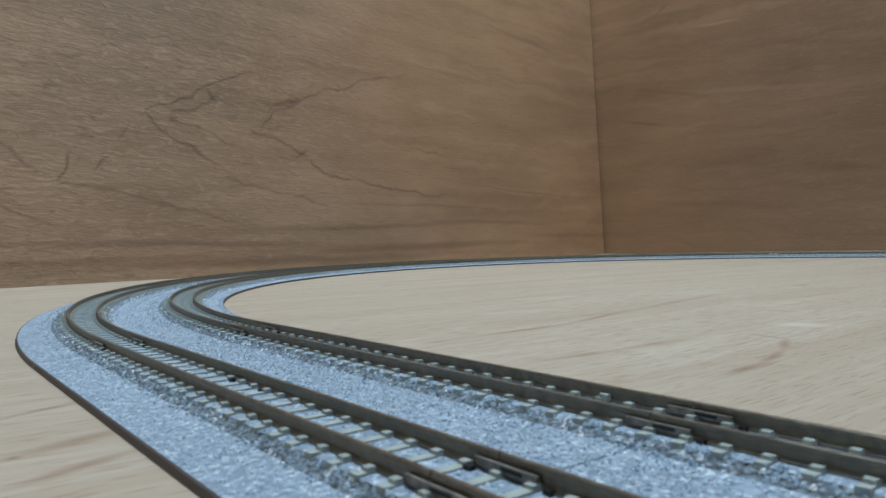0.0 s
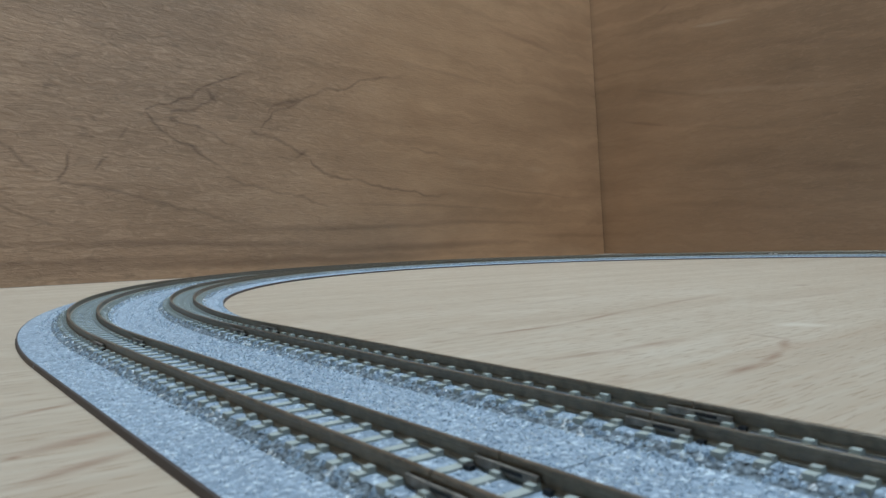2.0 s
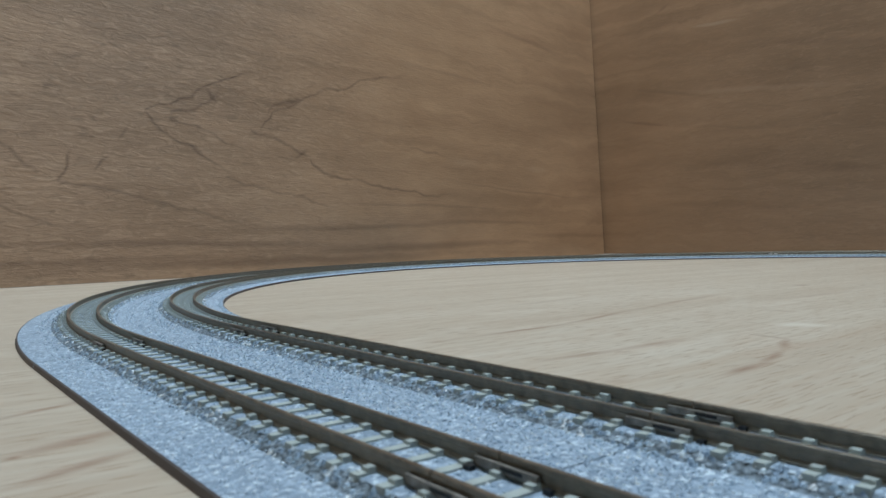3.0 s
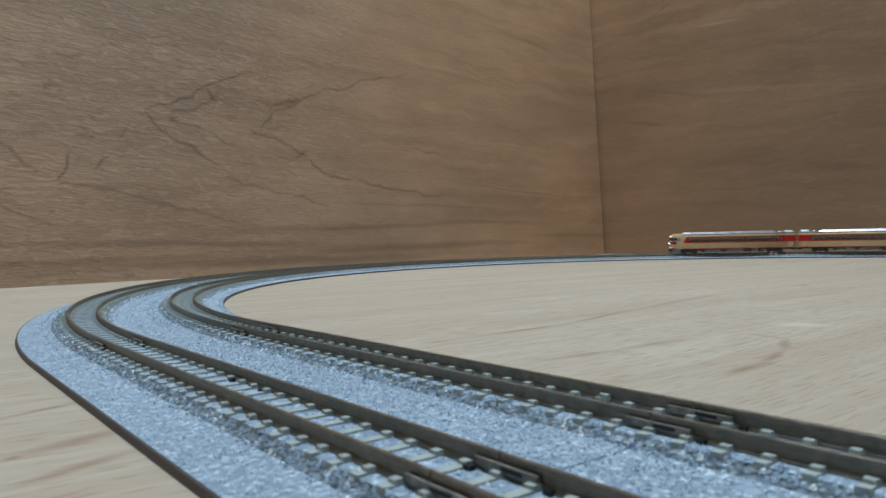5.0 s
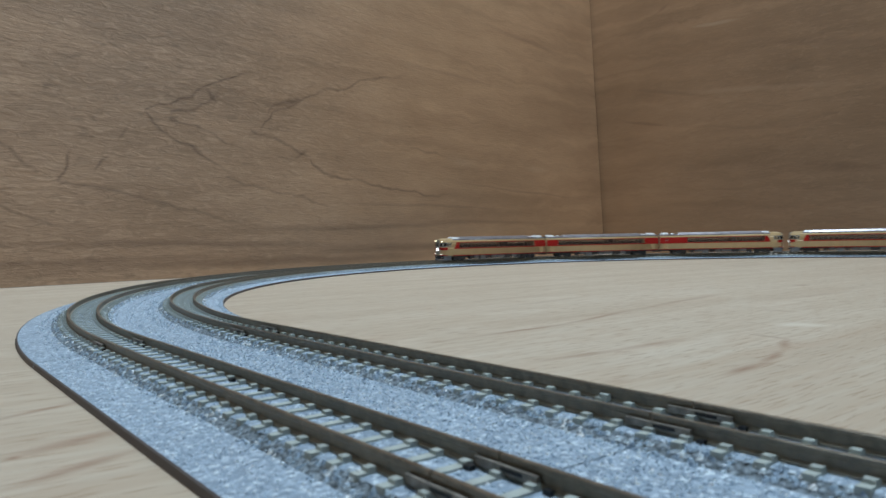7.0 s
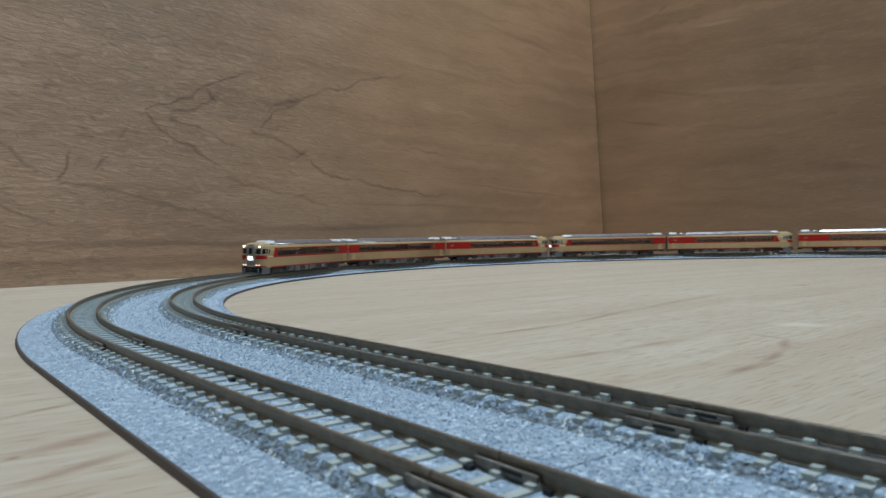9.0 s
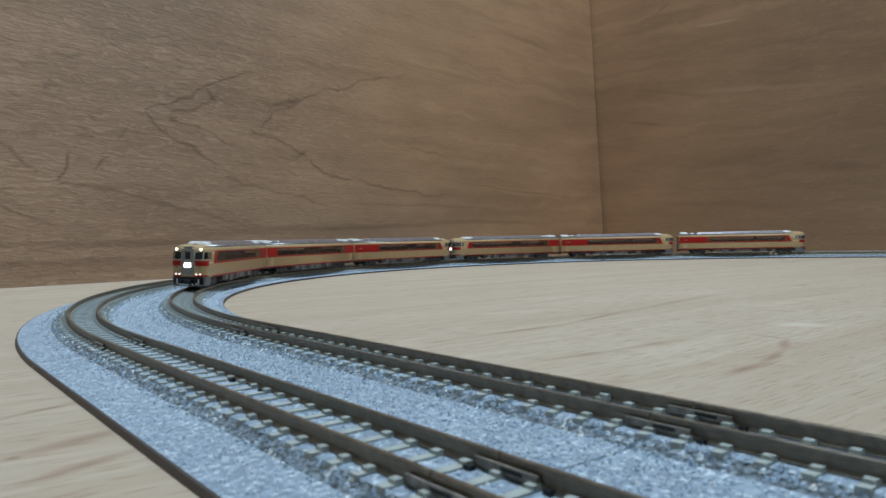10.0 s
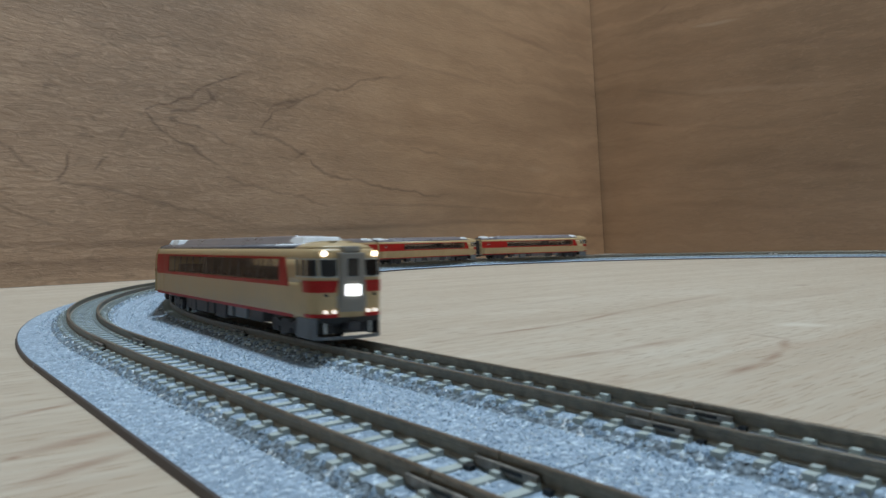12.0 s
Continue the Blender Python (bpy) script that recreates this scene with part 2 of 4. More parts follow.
BOARD = wood_board()
WALL_L = wood_wall("lauan_plywood_figured", (0.445, 0.299, 0.201), (-0.74, -0.40, (0.535, 0.337, 0.204)), (
    (-0.7417, 0.1416, 0.366, 0.90, 0.125, 0.0020, 0.62), (-0.7417, 0.1416, -0.42, 0.87, 0.085, 0.0022, 0.62), (-0.668, 0.090, -0.16, 0.95, 0.14, 0.0019, 0.45),
    (-0.718, 0.1452, 1.39, 1.40, 0.052, 0.0024, 0.62), (-0.718, 0.1403, -0.72, 1.30, 0.085, 0.0020, 0.55),
    (-0.628, 0.1345, 0.225, 0.60, 0.21, 0.0019, 0.55), (-0.619, 0.150, 0.079, 0.40, 0.046, 0.0036, 0.72),
    (-0.640, 0.137, -0.25, 1.00, 0.02, 0.0018, 0.5), (-0.628, 0.1345, -0.85, 1.30, 0.062, 0.0022, 0.62),
    (-0.572, 0.120, -0.064, 0.30, 0.23, 0.0020, 0.6), (-0.8114, 0.0816, 1.7, 1.00, 0.016, 0.0018, 0.6),
    (-0.8114, 0.0816, -0.235, 1.10, 0.18, 0.0020, 0.5), (-0.86, 0.114, -0.72, 1.00, 0.038, 0.0022, 0.5),
    (-0.86, 0.060, -0.27, 1.00, 0.06, 0.0020, 0.42), (-0.8208, 0.1532, 0.0, 1.00, 0.018, 0.0026, 0.6),
    (-0.783, 0.091, 0.8, 1.00, 0.015, 0.0018, 0.5), (-0.4292, 0.1352, -0.12, 1.00, 0.07, 0.0018, 0.4)), (
    (-0.40, 0.069, -1, 0.17, 0.0022, 0.3, (0.14, 0.085, 0.055)), (-0.21, 0.092, -3, 0.18, 0.0020, 0.28, (0.15, 0.09, 0.06)),
    (-0.76, 0.120, 56, 0.010, 0.0020, 0.4, (0.13, 0.08, 0.055)), (-0.585, 0.116, 30, 0.012, 0.0026, 0.5, (0.11, 0.065, 0.045)),
    (-0.672, 0.163, -50, 0.010, 0.0034, 0.5, (0.10, 0.06, 0.045)), (-0.10, 0.03, -2, 0.12, 0.004, 0.3, (0.17, 0.09, 0.05)),
    (-0.30, 0.05, 0, 0.16, 0.003, 0.3, (0.16, 0.09, 0.055)), (-0.35, 0.23, -3, 0.10, 0.003, 0.25, (0.17, 0.10, 0.065)),
    (-0.20, 0.30, -4, 0.12, 0.004, 0.25, (0.17, 0.10, 0.065)), (-0.18, 0.125, 0, 0.03, 0.006, 0.3, (0.62, 0.43, 0.29)),
    (-0.33, 0.125, 0, 0.03, 0.007, 0.25, (0.62, 0.43, 0.29)),
    # grain streaks at the sheet's foot, which also put its shade into the colour
    (-0.70, 0.030, -1, 0.22, 0.0045, 0.5, (0.15, 0.09, 0.06)), (-0.62, 0.012, 0, 0.30, 0.006, 0.55, (0.16, 0.095, 0.06)),
    (-0.50, 0.045, 1, 0.20, 0.0035, 0.45, (0.16, 0.095, 0.06)), (-0.42, 0.022, 0, 0.25, 0.006, 0.5, (0.17, 0.10, 0.06)),
    (-0.80, 0.018, 0, 0.14, 0.004, 0.5, (0.16, 0.095, 0.06))))
WALL_R = wood_wall("lauan_plywood_plain", (0.298, 0.184, 0.110), (0.32, 0.0, (0.36, 0.213, 0.120)), (),
                   ((0.19, 0.317, -3, 0.035, 0.0028, 0.5, (0.48, 0.34, 0.23)), (0.245, 0.222, -6, 0.13, 0.005, 0.3, (0.47, 0.31, 0.20)),
                    (0.078, 0.195, -12, 0.045, 0.003, 0.45, (0.15, 0.075, 0.045)), (0.115, 0.354, 24, 0.016, 0.003, 0.4, (0.17, 0.09, 0.06)),
                    (0.20, 0.175, -8, 0.09, 0.004, 0.2, (0.15, 0.09, 0.055)), (0.12, 0.235, -12, 0.06, 0.004, 0.3, (0.15, 0.09, 0.055)),
                    (0.20, 0.07, -4, 0.16, 0.007, 0.22, (0.16, 0.085, 0.045)), (0.33, 0.11, -5, 0.14, 0.008, 0.25, (0.16, 0.085, 0.05)),
                    (0.10, 0.095, 0, 0.04, 0.006, 0.3, (0.42, 0.26, 0.15)), (0.32, 0.27, -10, 0.10, 0.006, 0.3, (0.17, 0.10, 0.065))), relief=0.12, rough_side=0.45)
PLY_EDGE = worn("plywood_edge", (0.30, 0.19, 0.11), 0.7, 0, 0.3, 120, 0.4)
BALLAST, GRAINS, SHOULDER = ballast_mat(), grain_mat(), shoulder_mat()
BASE_SIDE = worn("brown_plastic_edge", (0.10, 0.082, 0.080), 0.5, 0, 0.4, 400, 0.3)
SLEEPER = worn("concrete_grey_plastic", (0.48, 0.52, 0.49), 0.55, 0, 0.4, 700, 0.25)
RAIL = worn("oxidised_nickel_rail", (0.235, 0.200, 0.150), 0.45, 0.1, 0.5, 500, 0.35)
RAIL_TOP = worn("rubbed_rail_head", (0.27, 0.235, 0.19), 0.32, 0.75, 0.5, 300, 0.3)
# the paler foot tone carries the light its upper faces catch
RAIL_FOOT = worn("lit_rail_foot", (0.30, 0.27, 0.21), 0.5, 0.2, 0.5, 500, 0.3)
JOINER = worn("metal_rail_joiner", (0.29, 0.26, 0.225), 0.5, 0.3, 0.5, 700, 0.5)
BRIGHT = worn("glint_metal", (0.85, 0.86, 0.88), 0.25, 0.8, 0.5, 500, 0.1)
BLACK = worn("black_plastic", (0.012, 0.012, 0.013), 0.45, 0, 0.5, 500, 0.3)
CREAM = worn("cream_paint", (0.56, 0.40, 0.215), 0.34, 0, 0.35, 260, 0.10)
RED = worn("crimson_paint", (0.42, 0.014, 0.011), 0.42, 0, 0.28, 260, 0.12)
ROOF = worn("grey_roof_paint", (0.135, 0.125, 0.14), 0.30, 0, 0.7, 260, 0.15)
DUCT = worn("silver_grey_duct_paint", (0.36, 0.335, 0.36), 0.30, 0.55, 0.8, 260, 0.15)
PALE = worn("pale_grey_roof_unit", (0.93, 0.94, 0.96), 0.3, 0, 1.0, 260, 0.08)
DOORGREY = worn("grey_gangway", (0.27, 0.245, 0.215), 0.4, 0, 0.5, 260, 0.12)
GLASS = worn("dark_tinted_glazing", (0.13, 0.095, 0.08), 0.08, 0, 0.6, 200, 0.3)
CAB_GLASS = worn("dark_cab_glazing", (0.014, 0.014, 0.016), 0.07, 0, 0.6, 200, 0.3)
GLASS.node_tree.nodes["Principled BSDF"].inputs["Alpha"].default_value = 0.34
SEAT = worn("dark_brown_seats", (0.09, 0.062, 0.054), 0.6, 0, 0.3, 260, 0.3)
FRAMEGREY = worn("pale_aluminium_frame", (0.50, 0.50, 0.47), 0.35, 0.3, 0.5, 260, 0.15)
POST = worn("brown_window_post", (0.10, 0.068, 0.058), 0.4, 0, 0.5, 260, 0.2)
UNDER = worn("dark_underfloor_grey", (0.065, 0.062, 0.066), 0.55, 0, 0.4, 260, 0.3)
SKIRT = worn("skirt_grey", (0.175, 0.18, 0.19), 0.5, 0, 0.4, 260, 0.2)
WHEEL = worn("blackened_wheel", (0.07, 0.066, 0.062), 0.35, 0.8, 0.5, 260, 0.2)
LIT = glow("lit_headlight", (1.0, 0.88, 0.64), 5.0)
LIT_SMALL = glow("lit_marker_lamp", (1.0, 0.92, 0.84), 1.1)
MARK = glow("lit_train_sign", (0.95, 0.98, 1.0), 2.5)
LENS = worn("clear_lamp_lens", (0.75, 0.72, 0.68), 0.15, 0, 0.6, 260, 0.1)
PANE = mat("window_glass", (0.95, 0.97, 0.98), 0.02)
PANE.node_tree.nodes["Principled BSDF"].inputs["Transmission Weight"].default_value = 1.0
CEIL = worn("white_ceiling_paint", (0.78, 0.78, 0.76), 0.85, 0, 0.2, 6, 0.05)
PLASTER = worn("white_wall_paint", (0.72, 0.71, 0.68), 0.85, 0, 0.2, 6, 0.06)
FLOORMAT = worn("brown_room_floor", (0.25, 0.17, 0.10), 0.5, 0, 0.4, 9, 0.2)


# ---- mesh helpers ----
def mesh_object(name, bm, material, parent=None, smooth=False):
    me = bpy.data.meshes.new(name)
    bmesh.ops.recalc_face_normals(bm, faces=bm.faces)
    bm.to_mesh(me)
    bm.free()
    for mm in (material if isinstance(material, (list, tuple)) else [material]):
        me.materials.append(mm)
    if smooth:
        for p in me.polygons:
            p.use_smooth = True
    ob = new(name, me)
    if parent is not None:
        ob.parent = parent
    return ob


def part(name, bm, material, parent, label="", smooth=False):
    ob = mesh_object(name, bm, material, parent, smooth)
    return tagged(ob, label) if label else ob


def thing(name, label, category, group="", kind="", m=None):
    ob = new(name)
    ob.empty_display_size = 0.01
    if m is not None:
        ob.matrix_world = m
    return tagged(ob, label, category, group, kind)


def add_box(bm, x0, x1, y0, y1, z0, z1, bevel=0.0, taper=0.0):
    vs = [bm.verts.new((x, y, z)) for z in (z0, z1) for x, y in
          ((x0 + (taper if z == z1 else 0), y0 + (taper if z == z1 else 0)), (x1 - (taper if z == z1 else 0), y0 + (taper if z == z1 else 0)),
           (x1 - (taper if z == z1 else 0), y1 - (taper if z == z1 else 0)), (x0 + (taper if z == z1 else 0), y1 - (taper if z == z1 else 0)))]
    fs = [bm.faces.new([vs[i] for i in q]) for q in ((3, 2, 1, 0), (4, 5, 6, 7), (0, 1, 5, 4), (1, 2, 6, 5), (2, 3, 7, 6), (3, 0, 4, 7))]
    if bevel:
        es = list({e for f in fs for e in f.edges})
        bmesh.ops.bevel(bm, geom=es, offset=bevel, segments=2, affect="EDGES", profile=0.6)


def box(x0, x1, y0, y1, z0, z1, bevel=0.0, taper=0.0):
    bm = bmesh.new()
    add_box(bm, x0, x1, y0, y1, z0, z1, bevel, taper)
    return bm


def add_disc(bm, c, r, depth, axis="x", n=16, dome=0.0):
    """A short cylinder along axis from c, with a domed far face."""
    def at(u, v, w):
        return {"x": (c[0] + w, c[1] + u, c[2] + v), "y": (c[0] + u, c[1] + w, c[2] + v), "z": (c[0] + u, c[1] + v, c[2] + w)}[axis]
    rings = []
    for rr, w in ((r, 0), (r, depth), (r * 0.6, depth + dome * 0.7)):
        rings.append([bm.verts.new(at(rr * math.cos(2 * math.pi * i / n), rr * math.sin(2 * math.pi * i / n), w)) for i in range(n)])
    tip = bm.verts.new(at(0, 0, depth + dome))
    bm.faces.new(rings[0][::-1])
    for a, b in zip(rings, rings[1:]):
        for i in range(n):
            bm.faces.new((a[i], a[(i + 1) % n], b[(i + 1) % n], b[i]))
    for i in range(n):
        bm.faces.new((rings[-1][i], rings[-1][(i + 1) % n], tip))


# ---- the line of the double track ----
TH = math.atan(0.77552)
DIR, NRM = Vector((-math.sin(TH), math.cos(TH))), Vector((math.cos(TH), math.sin(TH)))
ORG = Vector((0.053907, 0.041806))
S0, RAD, GAP = 0.20353, 0.41871, 0.03708
MID = ORG + DIR * S0 + NRM * RAD
RAIL_Z, CANT = 0.00606, 0.045
PITCH = 0.00548


def radius(side):
    return RAD - side * GAP / 2


def track(side, s, off=0.0, z=0.0):
    """A point beside one track (side -1 outer, +1 inner): s along that track, off to the right of its line; and its frame."""
    r = radius(side)
    ramp = 1.0
    if s < S0:
        p, a = ORG + DIR * s + NRM * (side * GAP / 2), TH
        ramp = 0.0
    elif s < S0 + math.pi * r:
        w = (s - S0) / r
        a = TH - w
        p = MID - Vector((math.cos(a), math.sin(a))) * r
    else:
        a = TH - math.pi
        p = MID + NRM * r - DIR * (s - S0 - math.pi * r)
    e = min(max((s - S0 + 0.05) / 0.12, 0), 1) * min(max((S0 + math.pi * r + 0.05 - s) / 0.12, 0), 1)
    right = Vector((math.cos(a), math.sin(a)))
    tilt = CANT * e * e * (3 - 2 * e)
    flat = p + right * off
    lift = z - off * tilt * (1.0 if abs(off) < 0.0125 else max(0.0, (0.0165 - abs(off)) / 0.004)) * (1 if z > 0.0015 else 0)
    return Vector((flat.x, flat.y, lift)), a, tilt


def heading(a):
    return Vector((-math.sin(a), math.cos(a), 0))


def sweep(bm, side, s0, s1, profile, step=0.006, closed=True, mats=None):
    """Sweep a profile of (off, z) along a track."""
    n = max(1, round((s1 - s0) / step)) if s1 > S0 - 0.06 and s0 < S0 + math.pi * radius(side) + 0.06 else 1
    rings = []
    for i in range(n + 1):
        s = s0 + (s1 - s0) * i / n
        rings.append([bm.verts.new(track(side, s, o, z)[0]) for o, z in profile])
    m = len(profile)
    for a, b in zip(rings, rings[1:]):
        for j in range(m if closed else m - 1):
            f = bm.faces.new((a[j], b[j], b[(j + 1) % m], a[(j + 1) % m]))
            if mats:
                f.material_index = mats[j]
    if closed:
        bm.faces.new(rings[0])
        bm.faces.new(rings[-1][::-1])
    return rings


# ---- setting: board, two plywood walls, the room round them ----
CORNER = Vector((0.2577, 1.1536))
U, V = Vector((0.68438, 0.72912)), Vector((0.72912, -0.68438))
LEFT_TURN = math.degrees(math.atan2(U.y, U.x))


def board():
    ob = mesh_object("ground", box(-2.3, 0.0, -2.05, 0.0, -0.012, 0.0, 0.0008), BOARD)
    ob.matrix_world = pose(CORNER.x, CORNER.y, 0, 0, 0, LEFT_TURN)
    tagged(ob, "pale plywood baseboard with fine brown grain under the tracks", "baseboard", kind="structure")


def walls():
    bm = box(-2.3, -0.0038, 0.0, 0.012, 0.0002, 0.62)
    for v in bm.verts:
        if v.co.x > -1:
            v.co.x -= 0.080 * v.co.z
    left = mesh_object("wall_left", bm, WALL_L)
    left.matrix_world = pose(CORNER.x, CORNER.y, 0, 0, 0, LEFT_TURN)
    tagged(left, "upright reddish-brown plywood sheet with dark cathedral grain", "plywood wall", kind="structure")
    right = mesh_object("wall_right", box(-0.03, 2.05, 0.0, 0.012, 0.0, 0.62, 0.0006), WALL_R)
    right.matrix_world = pose(CORNER.x, CORNER.y, 0.0006, 0, 0, LEFT_TURN - 90) @ pose(0, 0, 0, 4.57, 0, 0)
    # batten added behind the corner gap to block light, so the seam stays dark
    batten = mesh_object("gap_block", box(-0.05, 0.03, 0.022, 0.045, 0.0, 0.6, 0.001), PLY_EDGE)
    batten.matrix_world = pose(CORNER.x, CORNER.y, 0, 0, 0, LEFT_TURN) @ pose(0, 0, 0, 0, -4.57, 0)
    tagged(batten, "added brown batten that keeps light out of the corner gap", "batten", kind="structure")
    tagged(right, "darker brown plywood sheet leaning inwards at the corner", "plywood wall", kind="structure")


def room():
    # unseen room added to close the place; its pale surfaces bounce the light
    x0, x1, y0, y1, z0, z1 = -2.2, 2.8, -2.2, 2.8, -0.72, 1.70
    for name, b, m in (("wall_west", (x0 - 0.1, x0, y0, y1, z0, z1), PLASTER), 
                       ("wall_south", (x0, x1, y0 - 0.1, y0, z0, z1), PLASTER), ("wall_north", (x0, x1, y1, y1 + 0.1, z0, z1), PLASTER),
                       ("floor", (x0, x1, y0, y1, z0 - 0.1, z0), FLOORMAT), ("ceiling", (x0, x1, y0, y1, z1, z1 + 0.1), CEIL)):
        tagged(mesh_object(name, box(*b), m), "plain painted surface of the unseen room added round the layout", name.split("_")[0], kind="structure")
    wy0, wy1, wz0, wz1 = -0.78, 1.18, 0.42, 1.62
    bm = bmesh.new()
    for b in ((y0, wy0, z0, z1), (wy1, y1, z0, z1), (wy0, wy1, z0, wz0), (wy0, wy1, wz1, z1)):
        add_box(bm, x1, x1 + 0.1, *b)
    tagged(mesh_object("wall_east", bm, PLASTER), "plain painted wall of the added unseen room, with a window opening", "wall", kind="structure")
    # assumed window, never in view, built round the added east light
    win = thing("assumed_window_1", "assumed white framed window, unseen, round the added east light", "window", kind="structure")
    for b in ((wy0, wy0 + 0.04, wz0, wz1), (wy1 - 0.04, wy1, wz0, wz1), (wy0 + 0.04, wy1 - 0.04, wz0, wz0 + 0.04), (wy0 + 0.04, wy1 - 0.04, wz1 - 0.04, wz1)):
        part("window_frame", box(x1 + 0.02, x1 + 0.07, *b, 0.004), CEIL, win)
    pane = part("pane", box(x1 + 0.04, x1 + 0.046, wy0 + 0.04, wy1 - 0.04, wz0 + 0.04, wz1 - 0.04), PANE, win)
    pane.visible_shadow = False


# ---- track sections ----
def sleeper_mesh():
    """One concrete-look sleeper, x along the sleeper, with rail seats and clips."""
    bm = bmesh.new()
    h = 0.0084
    add_box(bm, -h, h, -0.00092, 0.00092, 0.0022, 0.0039, 0, 0.00015)
    for sx in (-1, 1):
        c = sx * 0.00485
        for o in (-0.00128, 0.00128):
            add_box(bm, c + o - 0.00068, c + o + 0.00068, -0.00076, 0.00076, 0.0038, 0.00436, 0, 0.00009)
    me = bpy.data.meshes.new("sleeper")
    bmesh.ops.recalc_face_normals(bm, faces=bm.faces)
    bm.to_mesh(me)
    bm.free()
    me.materials.append(SLEEPER)
    return me


SLEEPER_MESH = sleeper_mesh()
rng = random.Random(7)


def grains(side, s0, s1, per_mm2):
    """Loose-looking stones of the moulded ballast, as one mesh."""
    w = 0.037
    count = int((s1 - s0) * w * 1e6 * per_mm2)
    verts, faces = [], []
    for i in range(count):
        s, o = rng.uniform(s0, s1), rng.uniform(-0.0193 if side < 0 else -0.0183, 0.0175 if side > 0 else 0.0183)
        ao = abs(o)
        if (ao < 0.0074 and rng.random() < 0.5) or (0.0074 < ao < 0.0102 and rng.random() < 0.35):
            continue
        zb = 0.0021 if ao > 0.0102 else (0.0036 if ao < 0.0074 else 0.0036 - (ao - 0.0074) / 0.0028 * 0.0015)
        if ao > 0.0102 and o * side > 0:
            zb = 0.0021 - (ao - 0.0102) / 0.0087 * 0.0008
        if abs(ao - 0.00485) < 0.0009:
            continue
        p, a, _ = track(side, s, o, zb)
        r = rng.uniform(0.00018, 0.00040) * (1.9 if 0.0072 < ao < 0.0106 else 1.0)
        t = rng.uniform(0, 6.28)
        k = len(verts)
        for j in range(4):
            q = r * rng.uniform(0.7, 1.25)
            verts.append((p.x + q * math.cos(t + j * 1.57), p.y + q * math.sin(t + j * 1.57), p.z - 0.0001))
        q = r * 0.45
        for j in range(4):
            verts.append((p.x + q * math.cos(t + 0.4 + j * 1.57), p.y + q * math.sin(t + 0.4 + j * 1.57), p.z + r * rng.uniform(0.28, 0.65)))
        faces.append((k + 4, k + 5, k + 6, k + 7))
        for j in range(4):
            faces.append((k + j, k + (j + 1) % 4, k + 4 + (j + 1) % 4, k + 4 + j))
    me = bpy.data.meshes.new("ballast")
    me.from_pydata(verts, [], faces)
    me.materials.append(GRAINS)
    return me


def rail_profile(c):
    """Foot, web and head of a flat-bottomed rail."""
    z0, z1 = 0.0037, RAIL_Z
    return [(c - 0.00074, z0), (c - 0.00074, z0 + 0.00022), (c - 0.00022, z0 + 0.00055), (c - 0.00022, z1 - 0.0008), (c - 0.00040, z1 - 0.0006),
            (c - 0.00040, z1 - 0.0001), (c - 0.00028, z1), (c + 0.00028, z1), (c + 0.00040, z1 - 0.0001), (c + 0.00040, z1 - 0.0006),
            (c + 0.00022, z1 - 0.0008), (c + 0.00022, z0 + 0.00055), (c + 0.00074, z0 + 0.00022), (c + 0.00074, z0)]


